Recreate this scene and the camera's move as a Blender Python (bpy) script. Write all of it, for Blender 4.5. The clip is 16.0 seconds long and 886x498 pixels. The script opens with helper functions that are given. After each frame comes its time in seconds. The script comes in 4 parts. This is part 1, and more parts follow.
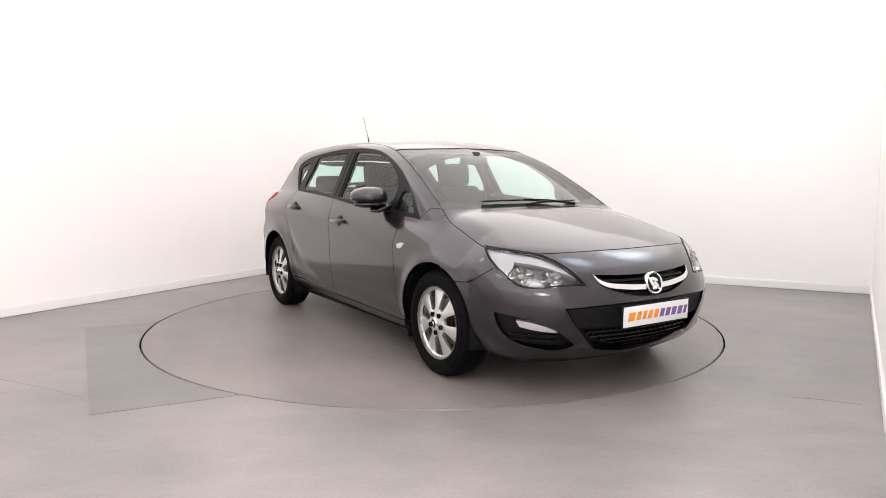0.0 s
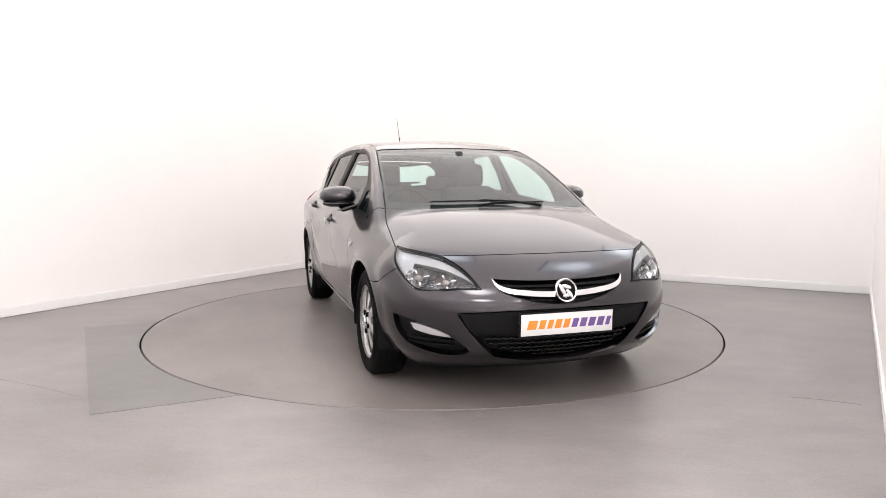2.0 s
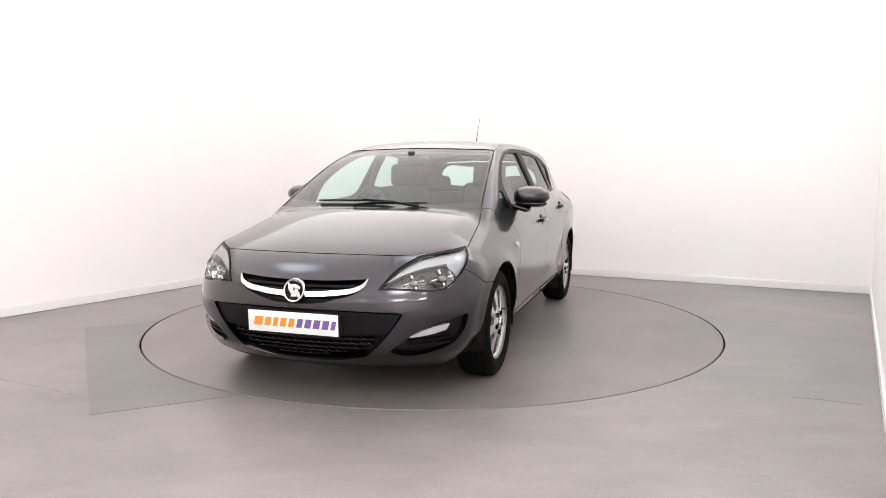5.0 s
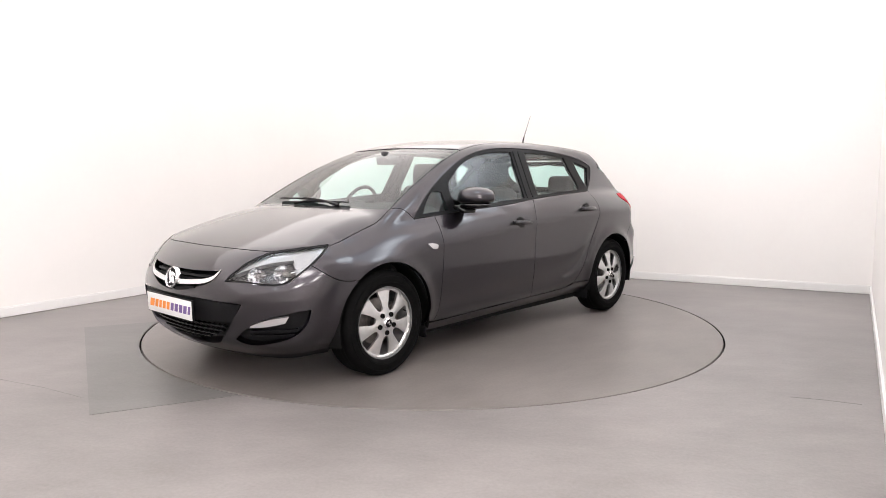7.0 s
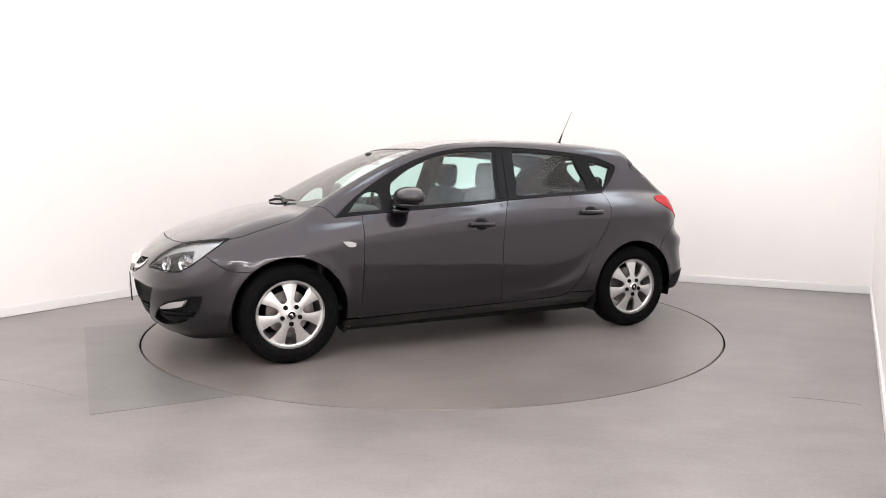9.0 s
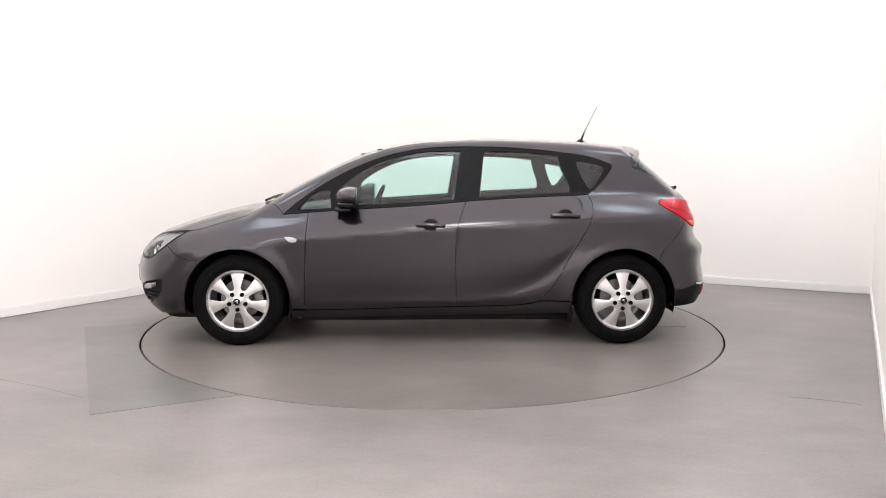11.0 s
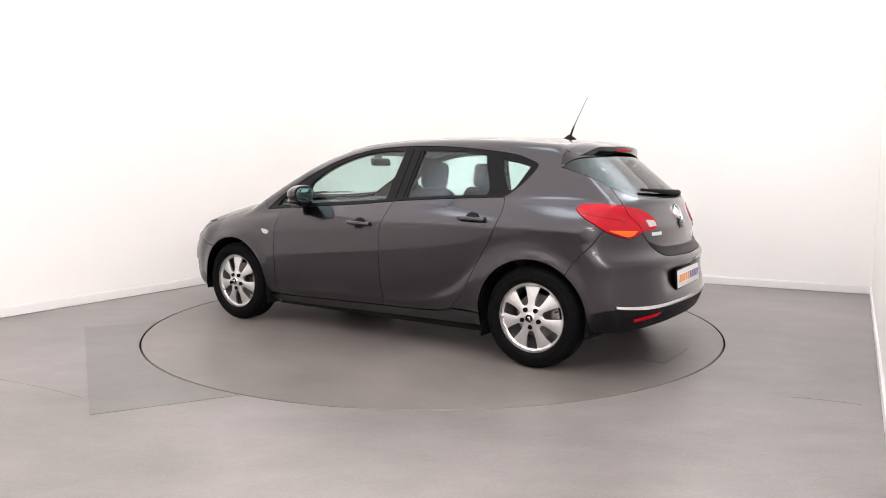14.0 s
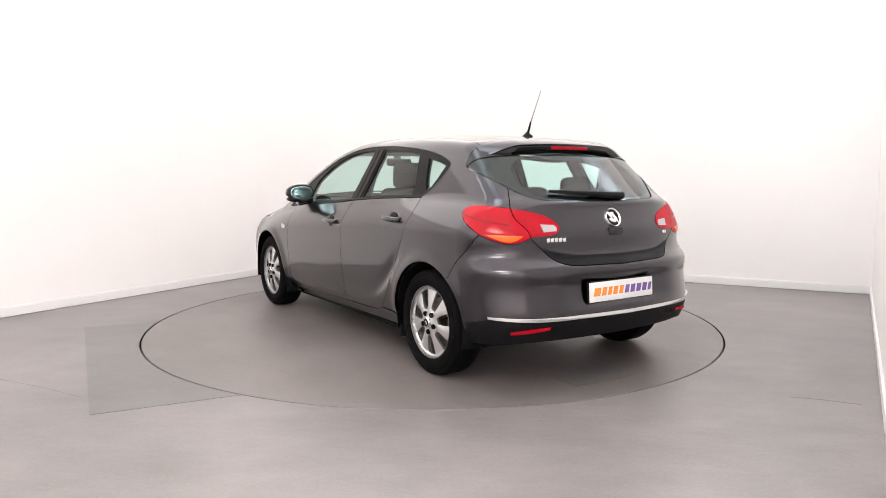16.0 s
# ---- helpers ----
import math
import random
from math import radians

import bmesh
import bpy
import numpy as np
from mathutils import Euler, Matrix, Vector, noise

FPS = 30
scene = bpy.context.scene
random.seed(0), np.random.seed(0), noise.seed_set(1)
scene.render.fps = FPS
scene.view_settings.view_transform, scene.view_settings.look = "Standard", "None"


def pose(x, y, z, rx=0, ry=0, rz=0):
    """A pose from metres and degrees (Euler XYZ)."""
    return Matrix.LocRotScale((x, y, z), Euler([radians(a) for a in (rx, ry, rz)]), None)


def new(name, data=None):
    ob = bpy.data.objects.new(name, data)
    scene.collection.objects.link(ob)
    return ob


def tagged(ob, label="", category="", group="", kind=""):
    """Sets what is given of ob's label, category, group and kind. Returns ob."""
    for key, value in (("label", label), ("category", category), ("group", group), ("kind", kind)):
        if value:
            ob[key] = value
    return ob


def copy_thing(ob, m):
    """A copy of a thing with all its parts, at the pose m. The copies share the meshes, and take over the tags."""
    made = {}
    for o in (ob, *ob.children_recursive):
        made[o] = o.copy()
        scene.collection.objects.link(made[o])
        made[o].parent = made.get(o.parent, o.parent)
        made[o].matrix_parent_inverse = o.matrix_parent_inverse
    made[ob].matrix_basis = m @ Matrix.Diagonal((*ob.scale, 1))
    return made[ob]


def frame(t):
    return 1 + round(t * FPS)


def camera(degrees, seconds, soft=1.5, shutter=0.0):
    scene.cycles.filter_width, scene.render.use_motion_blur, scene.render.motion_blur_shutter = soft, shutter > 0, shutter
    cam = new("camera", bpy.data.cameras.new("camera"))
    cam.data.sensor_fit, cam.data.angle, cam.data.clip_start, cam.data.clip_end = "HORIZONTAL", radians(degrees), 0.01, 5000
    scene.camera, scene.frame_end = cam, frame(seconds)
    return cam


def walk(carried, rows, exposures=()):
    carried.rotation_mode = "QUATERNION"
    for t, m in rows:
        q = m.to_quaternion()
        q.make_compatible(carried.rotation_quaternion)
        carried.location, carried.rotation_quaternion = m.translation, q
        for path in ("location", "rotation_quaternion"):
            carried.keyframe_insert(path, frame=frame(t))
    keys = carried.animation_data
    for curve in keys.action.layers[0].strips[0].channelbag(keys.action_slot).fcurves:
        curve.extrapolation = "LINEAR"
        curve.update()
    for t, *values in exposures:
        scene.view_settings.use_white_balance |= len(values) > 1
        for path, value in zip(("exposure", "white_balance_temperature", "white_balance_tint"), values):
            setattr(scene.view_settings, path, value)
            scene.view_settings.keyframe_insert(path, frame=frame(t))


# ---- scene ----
from mathutils.geometry import delaunay_2d_cdt

cam = camera(64.6, 16.0, soft=0.8)
EYE = Matrix.Translation((0, -5.70, 1.205)) @ pose(0, 0, 0, 90 - 6.21, 0, -0.749) @ pose(0, 0, 0, 0, 0, 0.056)
walk(cam, [(0, EYE), (16, EYE)])

# ---- light ----
world = bpy.data.worlds.new("world")
world.use_nodes = True
scene.world = world
world.node_tree.nodes["Background"].inputs[0].default_value = (0.9, 0.93, 1.0, 1)
world.node_tree.nodes["Background"].inputs[1].default_value = 0.05
scene.view_settings.exposure = 0.13


# ---- materials ----
def material(name, colour, rough=0.5, metal=0.0, coat=0.0, vary=0.0, scale=8.0, bump=0.0, bump_scale=60.0, spec=0.5, emit=0.0):
    m = bpy.data.materials.new(name)
    m.use_nodes = True
    nt = m.node_tree
    b = nt.nodes["Principled BSDF"]
    b.inputs["Base Color"].default_value = (*colour, 1)
    b.inputs["Roughness"].default_value = rough
    b.inputs["Metallic"].default_value = metal
    b.inputs["Coat Weight"].default_value = coat
    b.inputs["Coat Roughness"].default_value = 0.03
    b.inputs["Specular IOR Level"].default_value = spec
    if emit:
        b.inputs["Emission Color"].default_value = (*colour, 1)
        b.inputs["Emission Strength"].default_value = emit
    if vary or bump:
        co = nt.nodes.new("ShaderNodeTexCoord")
    if vary:
        big, fine = nt.nodes.new("ShaderNodeTexNoise"), nt.nodes.new("ShaderNodeTexNoise")
        big.inputs["Scale"].default_value, fine.inputs["Scale"].default_value = scale, scale * 14
        big.inputs["Detail"].default_value = 5
        mix = nt.nodes.new("ShaderNodeMath")
        mix.operation = "MULTIPLY_ADD"
        mix.inputs[1].default_value = 0.35
        ramp = nt.nodes.new("ShaderNodeMapRange")
        ramp.inputs[1].default_value, ramp.inputs[2].default_value = 0.45, 0.9
        ramp.inputs[3].default_value, ramp.inputs[4].default_value = 1 - vary, 1 + vary
        mul = nt.nodes.new("ShaderNodeVectorMath")
        mul.operation = "SCALE"
        mul.inputs[0].default_value = colour
        for n in (big, fine):
            nt.links.new(co.outputs["Object"], n.inputs["Vector"])
        nt.links.new(fine.outputs[0], mix.inputs[0])
        nt.links.new(big.outputs[0], mix.inputs[2])
        nt.links.new(mix.outputs[0], ramp.inputs[0])
        nt.links.new(ramp.outputs[0], mul.inputs["Scale"])
        nt.links.new(mul.outputs[0], b.inputs["Base Color"])
    if bump:
        n, bp = nt.nodes.new("ShaderNodeTexNoise"), nt.nodes.new("ShaderNodeBump")
        n.inputs["Scale"].default_value = bump_scale
        n.inputs["Detail"].default_value = 4
        bp.inputs["Strength"].default_value, bp.inputs["Distance"].default_value = bump, 0.004
        nt.links.new(co.outputs["Object"], n.inputs["Vector"])
        nt.links.new(n.outputs[0], bp.inputs["Height"])
        nt.links.new(bp.outputs[0], b.inputs["Normal"])
    return m


def glazing(name, tint, rough=0.0, floor=0.05):
    """A thin pane: what lies behind it, tinted, and a mirror image that grows at grazing angles."""
    m = bpy.data.materials.new(name)
    m.use_nodes = True
    nt = m.node_tree
    nt.nodes.remove(nt.nodes["Principled BSDF"])
    clear, gloss, mix, fr, pw, ad = (nt.nodes.new("ShaderNode" + k) for k in ("BsdfTransparent", "BsdfGlossy", "MixShader", "LayerWeight", "Math", "Math"))
    clear.inputs[0].default_value = (*tint, 1)
    gloss.inputs["Roughness"].default_value = rough
    fr.inputs[0].default_value = 0.5
    pw.operation, ad.operation = "POWER", "MULTIPLY_ADD"
    pw.inputs[1].default_value, ad.inputs[1].default_value, ad.inputs[2].default_value = 4.5, 0.88, floor
    nt.links.new(fr.outputs["Facing"], pw.inputs[0])
    nt.links.new(pw.outputs[0], ad.inputs[0])
    nt.links.new(ad.outputs[0], mix.inputs[0])
    nt.links.new(clear.outputs[0], mix.inputs[1])
    nt.links.new(gloss.outputs[0], mix.inputs[2])
    nt.links.new(mix.outputs[0], nt.nodes["Material Output"].inputs[0])
    return m


PAINT = material("grey_metallic_paint", (0.0205, 0.0174, 0.0238), 0.30, 1.0, 1.0, vary=0.03, scale=300)
PAINT.node_tree.nodes["Principled BSDF"].inputs["Coat IOR"].default_value = 1.60
BLACK = material("black_trim", (0.006, 0.006, 0.007), 0.35, vary=0.2, scale=30, spec=0.11)
GLOSS_BLACK = material("gloss_black_trim", (0.008, 0.008, 0.009), 0.12)
PLASTIC = material("grained_black_plastic", (0.008, 0.008, 0.009), 0.5, vary=0.15, scale=40, bump=0.2, bump_scale=400, spec=0.10)
RUBBER = material("tyre_rubber", (0.0045, 0.0044, 0.0046), 0.65, vary=0.25, scale=25, bump=0.2, bump_scale=200, spec=0.05)
ALLOY = material("silver_alloy", (0.64, 0.64, 0.64), 0.34, 0.85, 0.3, vary=0.05, scale=40)
# the silver alloy again, darkened for the shade behind the spokes
SHADED_BARREL = material("shaded_rim_barrel", (0.30, 0.30, 0.30), 0.45, 0.8, vary=0.15, scale=30)
CHROME = material("chrome", (0.85, 0.85, 0.86), 0.08, 1.0)
REFLECTOR = material("lamp_reflector", (0.66, 0.66, 0.68), 0.18, 1.0)
HOUSING = material("dark_silver_housing", (0.075, 0.075, 0.08), 0.3, 0.5, vary=0.1, scale=30)
BEZEL = material("silver_lamp_bezel", (0.36, 0.36, 0.37), 0.32, 0.55, vary=0.08, scale=30)
STEEL = material("brake_steel", (0.24, 0.22, 0.21), 0.4, 0.9, vary=0.25, scale=30)
FABRIC = material("dark_seat_fabric", (0.030, 0.030, 0.033), 0.9, vary=0.25, scale=20, bump=0.3, bump_scale=500)
CABIN = material("dark_cabin_plastic", (0.035, 0.035, 0.038), 0.6, vary=0.15, scale=20, bump=0.2, bump_scale=300)
LINING = material("pale_roof_lining", (0.42, 0.41, 0.39), 0.9, vary=0.08, scale=12)
RED = material("red_lamp", (0.42, 0.002, 0.012), 0.2, coat=0.5, spec=0.0, vary=0.12, scale=14)
DEEP_RED = material("deep_red_lamp", (0.26, 0.001, 0.006), 0.2, coat=0.8, spec=0.0)
AMBER = material("amber_lamp", (0.75, 0.13, 0.008), 0.2, coat=0.8, spec=0.0)
FROST = material("clear_lamp", (0.40, 0.39, 0.40), 0.15, coat=1.0)
WHITE = material("white_plate", (0.80, 0.80, 0.80), 0.35, vary=0.03, scale=10)
ORANGE = material("orange_print", (0.85, 0.27, 0.03), 0.4)
PURPLE = material("purple_print", (0.16, 0.09, 0.30), 0.4)
DARK = material("underbody", (0.005, 0.005, 0.005), 0.8, vary=0.3, scale=15, spec=0.15)
GLASS = glazing("tinted_glass", (0.77, 0.95, 0.92))
SCREEN = glazing("windscreen_glass", (0.80, 0.94, 0.90), floor=0.10)
LENS = glazing("clear_lens", (0.93, 0.95, 0.96))
MIRROR = material("mirror_glass", (0.36, 0.52, 0.54), 0.02, 1.0)
WALL = material("white_wall_paint", (0.915, 0.893, 0.872), 0.6, vary=0.012, scale=1.5, bump=0.04, bump_scale=120)
SKIRT = material("white_gloss_paint", (0.84, 0.83, 0.82), 0.35, vary=0.012, scale=3)
# white ceiling; its emission is added to light the room evenly
CEILING_GLOW = material("white_ceiling_added_glow", (0.85, 0.806, 0.795), 0.6, emit=1.78)

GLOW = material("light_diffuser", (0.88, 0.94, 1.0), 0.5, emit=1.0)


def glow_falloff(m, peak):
    """An emission bright in the middle and fading to the rim, so that its reflections have soft edges."""
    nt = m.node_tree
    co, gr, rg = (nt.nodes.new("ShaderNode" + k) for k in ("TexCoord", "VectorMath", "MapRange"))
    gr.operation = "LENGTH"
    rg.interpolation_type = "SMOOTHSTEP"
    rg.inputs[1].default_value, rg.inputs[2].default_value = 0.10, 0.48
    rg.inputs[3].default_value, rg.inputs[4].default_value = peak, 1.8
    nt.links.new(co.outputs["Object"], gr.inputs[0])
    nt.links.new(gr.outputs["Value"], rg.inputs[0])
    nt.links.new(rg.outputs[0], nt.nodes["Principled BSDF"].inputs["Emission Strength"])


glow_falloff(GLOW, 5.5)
# stronger emission for the added fill lights behind the turntable
GLOW_FILL = material("strong_fill_diffuser", (1.0, 0.955, 0.94), 0.5, emit=1.0)
glow_falloff(GLOW_FILL, 15.0)


def screed(name, colour, rough):
    """Trowelled floor: broad clouds, fine speckle and faint swept streaks."""
    m = material(name, colour, rough, vary=0.0)
    nt = m.node_tree
    b = nt.nodes["Principled BSDF"]
    co = nt.nodes.new("ShaderNodeTexCoord")
    total = None
    for scale, amount, stretch in ((0.8, 0.20, (1, 1, 1)), (3.0, 0.09, (1, 1.8, 1)), (11.0, 0.04, (1, 2.5, 1)), (60.0, 0.08, (1, 1, 1)), (400.0, 0.06, (1, 1, 1))):
        mp, n, r = nt.nodes.new("ShaderNodeMapping"), nt.nodes.new("ShaderNodeTexNoise"), nt.nodes.new("ShaderNodeMapRange")
        mp.inputs["Scale"].default_value = stretch
        mp.inputs["Rotation"].default_value = (0, 0, 0.5)
        n.inputs["Scale"].default_value, n.inputs["Detail"].default_value = scale, 5
        r.inputs[1].default_value, r.inputs[2].default_value = 0.3, 0.7
        r.inputs[3].default_value, r.inputs[4].default_value = -amount, amount
        nt.links.new(co.outputs["Object"], mp.inputs[0])
        nt.links.new(mp.outputs[0], n.inputs["Vector"])
        nt.links.new(n.outputs[0], r.inputs[0])
        add = nt.nodes.new("ShaderNodeMath")
        nt.links.new(r.outputs[0], add.inputs[0])
        if total is None:
            add.inputs[1].default_value = 1.0
        else:
            nt.links.new(total, add.inputs[1])
        total = add.outputs[0]
    mul = nt.nodes.new("ShaderNodeVectorMath")
    mul.operation = "SCALE"
    mul.inputs[0].default_value = colour
    nt.links.new(total, mul.inputs["Scale"])
    nt.links.new(mul.outputs[0], b.inputs["Base Color"])
    rr = nt.nodes.new("ShaderNodeMapRange")
    rr.inputs[1].default_value, rr.inputs[2].default_value = 0.7, 1.3
    rr.inputs[3].default_value, rr.inputs[4].default_value = rough - 0.02, rough + 0.02
    nt.links.new(total, rr.inputs[0])
    nt.links.new(rr.outputs[0], b.inputs["Roughness"])
    return m


FLOOR = screed("grey_screed", (0.204, 0.187, 0.183), 0.38)
DISC = screed("turntable_screed", (0.170, 0.152, 0.144), 0.37)
PATCH = screed("darker_screed", (0.156, 0.150, 0.146), 0.38)


# ---- mesh helpers ----
def part(name, bm, mat, parent=None, label="", smooth=True):
    """Links a bmesh as one mesh object under a thing or part."""
    me = bpy.data.meshes.new(name)
    bmesh.ops.recalc_face_normals(bm, faces=bm.faces)
    bm.to_mesh(me)
    bm.free()
    for f in me.polygons:
        f.use_smooth = smooth
    if smooth:
        me.set_sharp_from_angle(angle=radians(40))
    me.materials.append(mat)
    ob = new(name, me)
    ob.parent = parent
    if label:
        tagged(ob, label)
    return ob


def box(bm, size, m=Matrix(), r=0.0, seg=2):
    """Adds a box, its edges rounded by r, at the pose m."""
    vs = bmesh.ops.create_cube(bm, size=1.0, matrix=Matrix.Diagonal((*size, 1)))["verts"]
    if r:
        es = list({e for v in vs for e in v.link_edges})
        vs = list({v for f in bmesh.ops.bevel(bm, geom=es, offset=r, segments=seg, affect="EDGES", profile=0.5)["faces"] for v in f.verts} | {v for v in vs if v.is_valid})
    bmesh.ops.transform(bm, matrix=m, verts=vs)
    return vs


def lathe(bm, profile, n=64, axis="y", m=Matrix()):
    """Turns a profile of (radius, along) round an axis. A radius of 0 closes the end."""
    rings = []
    for r, a in profile:
        ring = []
        for i in range(n if r > 0 else 1):
            c, s = math.cos(2 * math.pi * i / n) * r, math.sin(2 * math.pi * i / n) * r
            co = {"y": (c, a, s), "z": (c, s, a), "x": (a, c, s)}[axis]
            ring.append(bm.verts.new(m @ Vector(co)))
        rings.append(ring)
    for a, b in zip(rings, rings[1:]):
        for i in range(n):
            q = [a[i % len(a)], a[(i + 1) % len(a)], b[(i + 1) % len(b)], b[i % len(b)]]
            q = list(dict.fromkeys(q))
            if len(q) > 2:
                bm.faces.new(q)


def prism(bm, loop, z0, z1):
    """An upright prism over a loop of (x, y)."""
    a = [bm.verts.new((x, y, z0)) for x, y in loop]
    b = [bm.verts.new((x, y, z1)) for x, y in loop]
    bm.faces.new(a[::-1])
    bm.faces.new(b)
    for i in range(len(a)):
        j = (i + 1) % len(a)
        bm.faces.new((a[i], a[j], b[j], b[i]))


def rod(bm, pts, r, n=8):
    """A round bar through points."""
    pts = [Vector(p) for p in pts]
    rings = []
    for i, p in enumerate(pts):
        d = (pts[min(i + 1, len(pts) - 1)] - pts[max(i - 1, 0)]).normalized()
        u = d.orthogonal().normalized() if i == 0 else (u - d * u.dot(d)).normalized()
        v = d.cross(u)
        rad = r[i] if isinstance(r, (list, tuple)) else r
        rings.append([bm.verts.new(p + (u * math.cos(2 * math.pi * k / n) + v * math.sin(2 * math.pi * k / n)) * rad) for k in range(n)])
    for a, b in zip(rings, rings[1:]):
        for k in range(n):
            bm.faces.new((a[k], a[(k + 1) % n], b[(k + 1) % n], b[k]))
    bm.faces.new(rings[0][::-1])
    bm.faces.new(rings[-1])


# ---- the studio ----
CEIL = 3.03
BACK, RIGHT = Vector((-1.15, 4.0)), Vector((4.372, 1.163))
LEFT_WAY = Vector((-0.531, -0.847))
RIGHT_WAY = Vector((-0.517, -0.856))


def wall(name, line, side, label):
    """A wall 0.2 m thick along a line of (x, y), thickened to one side, with its skirting board."""
    line = [Vector(p) for p in line]
    outer = []
    for i, p in enumerate(line):
        d = (line[min(i + 1, len(line) - 1)] - line[max(i - 1, 0)]).normalized()
        outer.append((p, Vector((d.y, -d.x)) * side))
    bm = bmesh.new()
    prism(bm, [p for p, n in outer] + [p + n * 0.2 for p, n in reversed(outer)], 0, CEIL)
    w = tagged(part(name, bm, WALL), label, "wall", kind="structure")
    bm = bmesh.new()
    prism(bm, [p - n * 0.014 for p, n in outer] + [p - n * 0.001 for p, n in reversed(outer)], 0.004, 0.075)
    prism(bm, [p - n * 0.008 for p, n in outer] + [p - n * 0.001 for p, n in reversed(outer)], 0.075, 0.085)
    tagged(part("baseboard", bm, SKIRT), "white painted skirting board along the studio wall", "baseboard", kind="structure")
    return w


def studio():
    back_way = (RIGHT - BACK).normalized()
    left_far = BACK + LEFT_WAY * 15.5
    # the two back walls meet in a rounded corner
    r = 1.3
    a, b = BACK + LEFT_WAY * r, BACK + back_way * r
    bend = [a * (1 - u) ** 2 + BACK * 2 * u * (1 - u) + b * u * u for u in [i / 14 for i in range(15)]]
    wall("wall_west", [left_far, a], -1, "white painted studio wall, plain")
    wall("wall_corner", bend, -1, "white painted rounded corner between two studio walls")
    wall("wall_north", [b, RIGHT], -1, "white painted studio wall, plain")
    near = RIGHT + RIGHT_WAY * 5.9
    wall("wall_east", [RIGHT, near], -1, "white painted studio wall, plain")
    south = [near, Vector((5.5, near.y)), Vector((5.5, -10.0)), left_far]
    for k in range(3):
        wall("wall_south", south[k:k + 2], 1 if k == 0 else -1, "white painted studio wall, plain")
    # ceiling slab with an added glow of its own
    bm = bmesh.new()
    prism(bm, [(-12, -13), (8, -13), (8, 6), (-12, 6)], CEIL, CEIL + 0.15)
    tagged(part("ceiling", bm, CEILING_GLOW), "white ceiling with an even added glow that lights the room", "ceiling", kind="structure")
    bm = bmesh.new()
    n = 128
    hole = [(2.239 * math.cos(2 * math.pi * i / n), 2.239 * math.sin(2 * math.pi * i / n)) for i in range(n)]
    ring = [bm.verts.new((x, y, 0)) for x, y in hole]
    low = [bm.verts.new((x, y, -0.12)) for x, y in hole]
    far = [bm.verts.new((x * 7, y * 7, 0)) for x, y in hole]
    for i in range(n):
        j = (i + 1) % n
        bm.faces.new((ring[i], far[i], far[j], ring[j]))
        bm.faces.new((low[i], ring[i], ring[j], low[j]))
    bm.faces.new(low[::-1])
    tagged(part("floor", bm, FLOOR), "grey trowelled screed floor with faint streaks", "floor", kind="structure")
    bm = bmesh.new()
    lathe(bm, [(2.2265, -0.03), (2.2388, -0.03), (2.2388, -0.006), (2.2380, -0.006), (2.2380, -0.028), (2.2265, -0.028)], 160, "z")
    tagged(part("floor_joint", bm, DARK), "dark open joint round the turntable", "joint", kind="structure")
    # a darker re-laid patch of floor beside the turntable
    bm = bmesh.new()
    arc = [(2.243 * math.cos(math.radians(t)), 2.243 * math.sin(math.radians(t))) for t in range(182, 243, 3)]
    prism(bm, [(-1.72, -2.29)] + arc[::-1] + [(-2.73, -0.29)], 0.0005, 0.002)
    tagged(part("floor_patch", bm, PATCH), "darker grey rectangular patch in the screed floor", "floor", kind="structure")
    for pts in (((1.93, -2.04), (2.08, -2.09), (2.24, -2.17)), ((-2.54, -1.67), (-2.2, -1.83), (-1.88, -2.02))):
        bm = bmesh.new()
        rod(bm, [(x, y, 0.0) for x, y in pts], 0.0016, 4)
        tagged(part("floor_crack", bm, PATCH), "thin hairline crack in the screed floor", "crack", kind="structure")

    # round soft-edged lights set in the ceiling, over and behind the turntable, added unseen: the y=-1.5 row for the
    # car's highlights, the others as fill
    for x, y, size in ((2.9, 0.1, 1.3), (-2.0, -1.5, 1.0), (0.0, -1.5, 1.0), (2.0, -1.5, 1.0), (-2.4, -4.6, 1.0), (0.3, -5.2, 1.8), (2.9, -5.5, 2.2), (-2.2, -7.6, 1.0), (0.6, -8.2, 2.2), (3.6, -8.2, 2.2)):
        lamp = tagged(new("unseen_ceiling_light"), "square white ceiling light out of view, added to light car and room", "light", group="ceiling lights")
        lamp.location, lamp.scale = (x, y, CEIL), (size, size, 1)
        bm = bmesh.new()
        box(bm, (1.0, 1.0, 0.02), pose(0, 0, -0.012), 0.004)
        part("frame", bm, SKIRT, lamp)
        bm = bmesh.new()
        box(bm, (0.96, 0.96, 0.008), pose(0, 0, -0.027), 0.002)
        part("diffuser", bm, GLOW if size < 1.5 else GLOW_FILL, lamp, "glowing white diffuser, brightest in the middle")


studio()


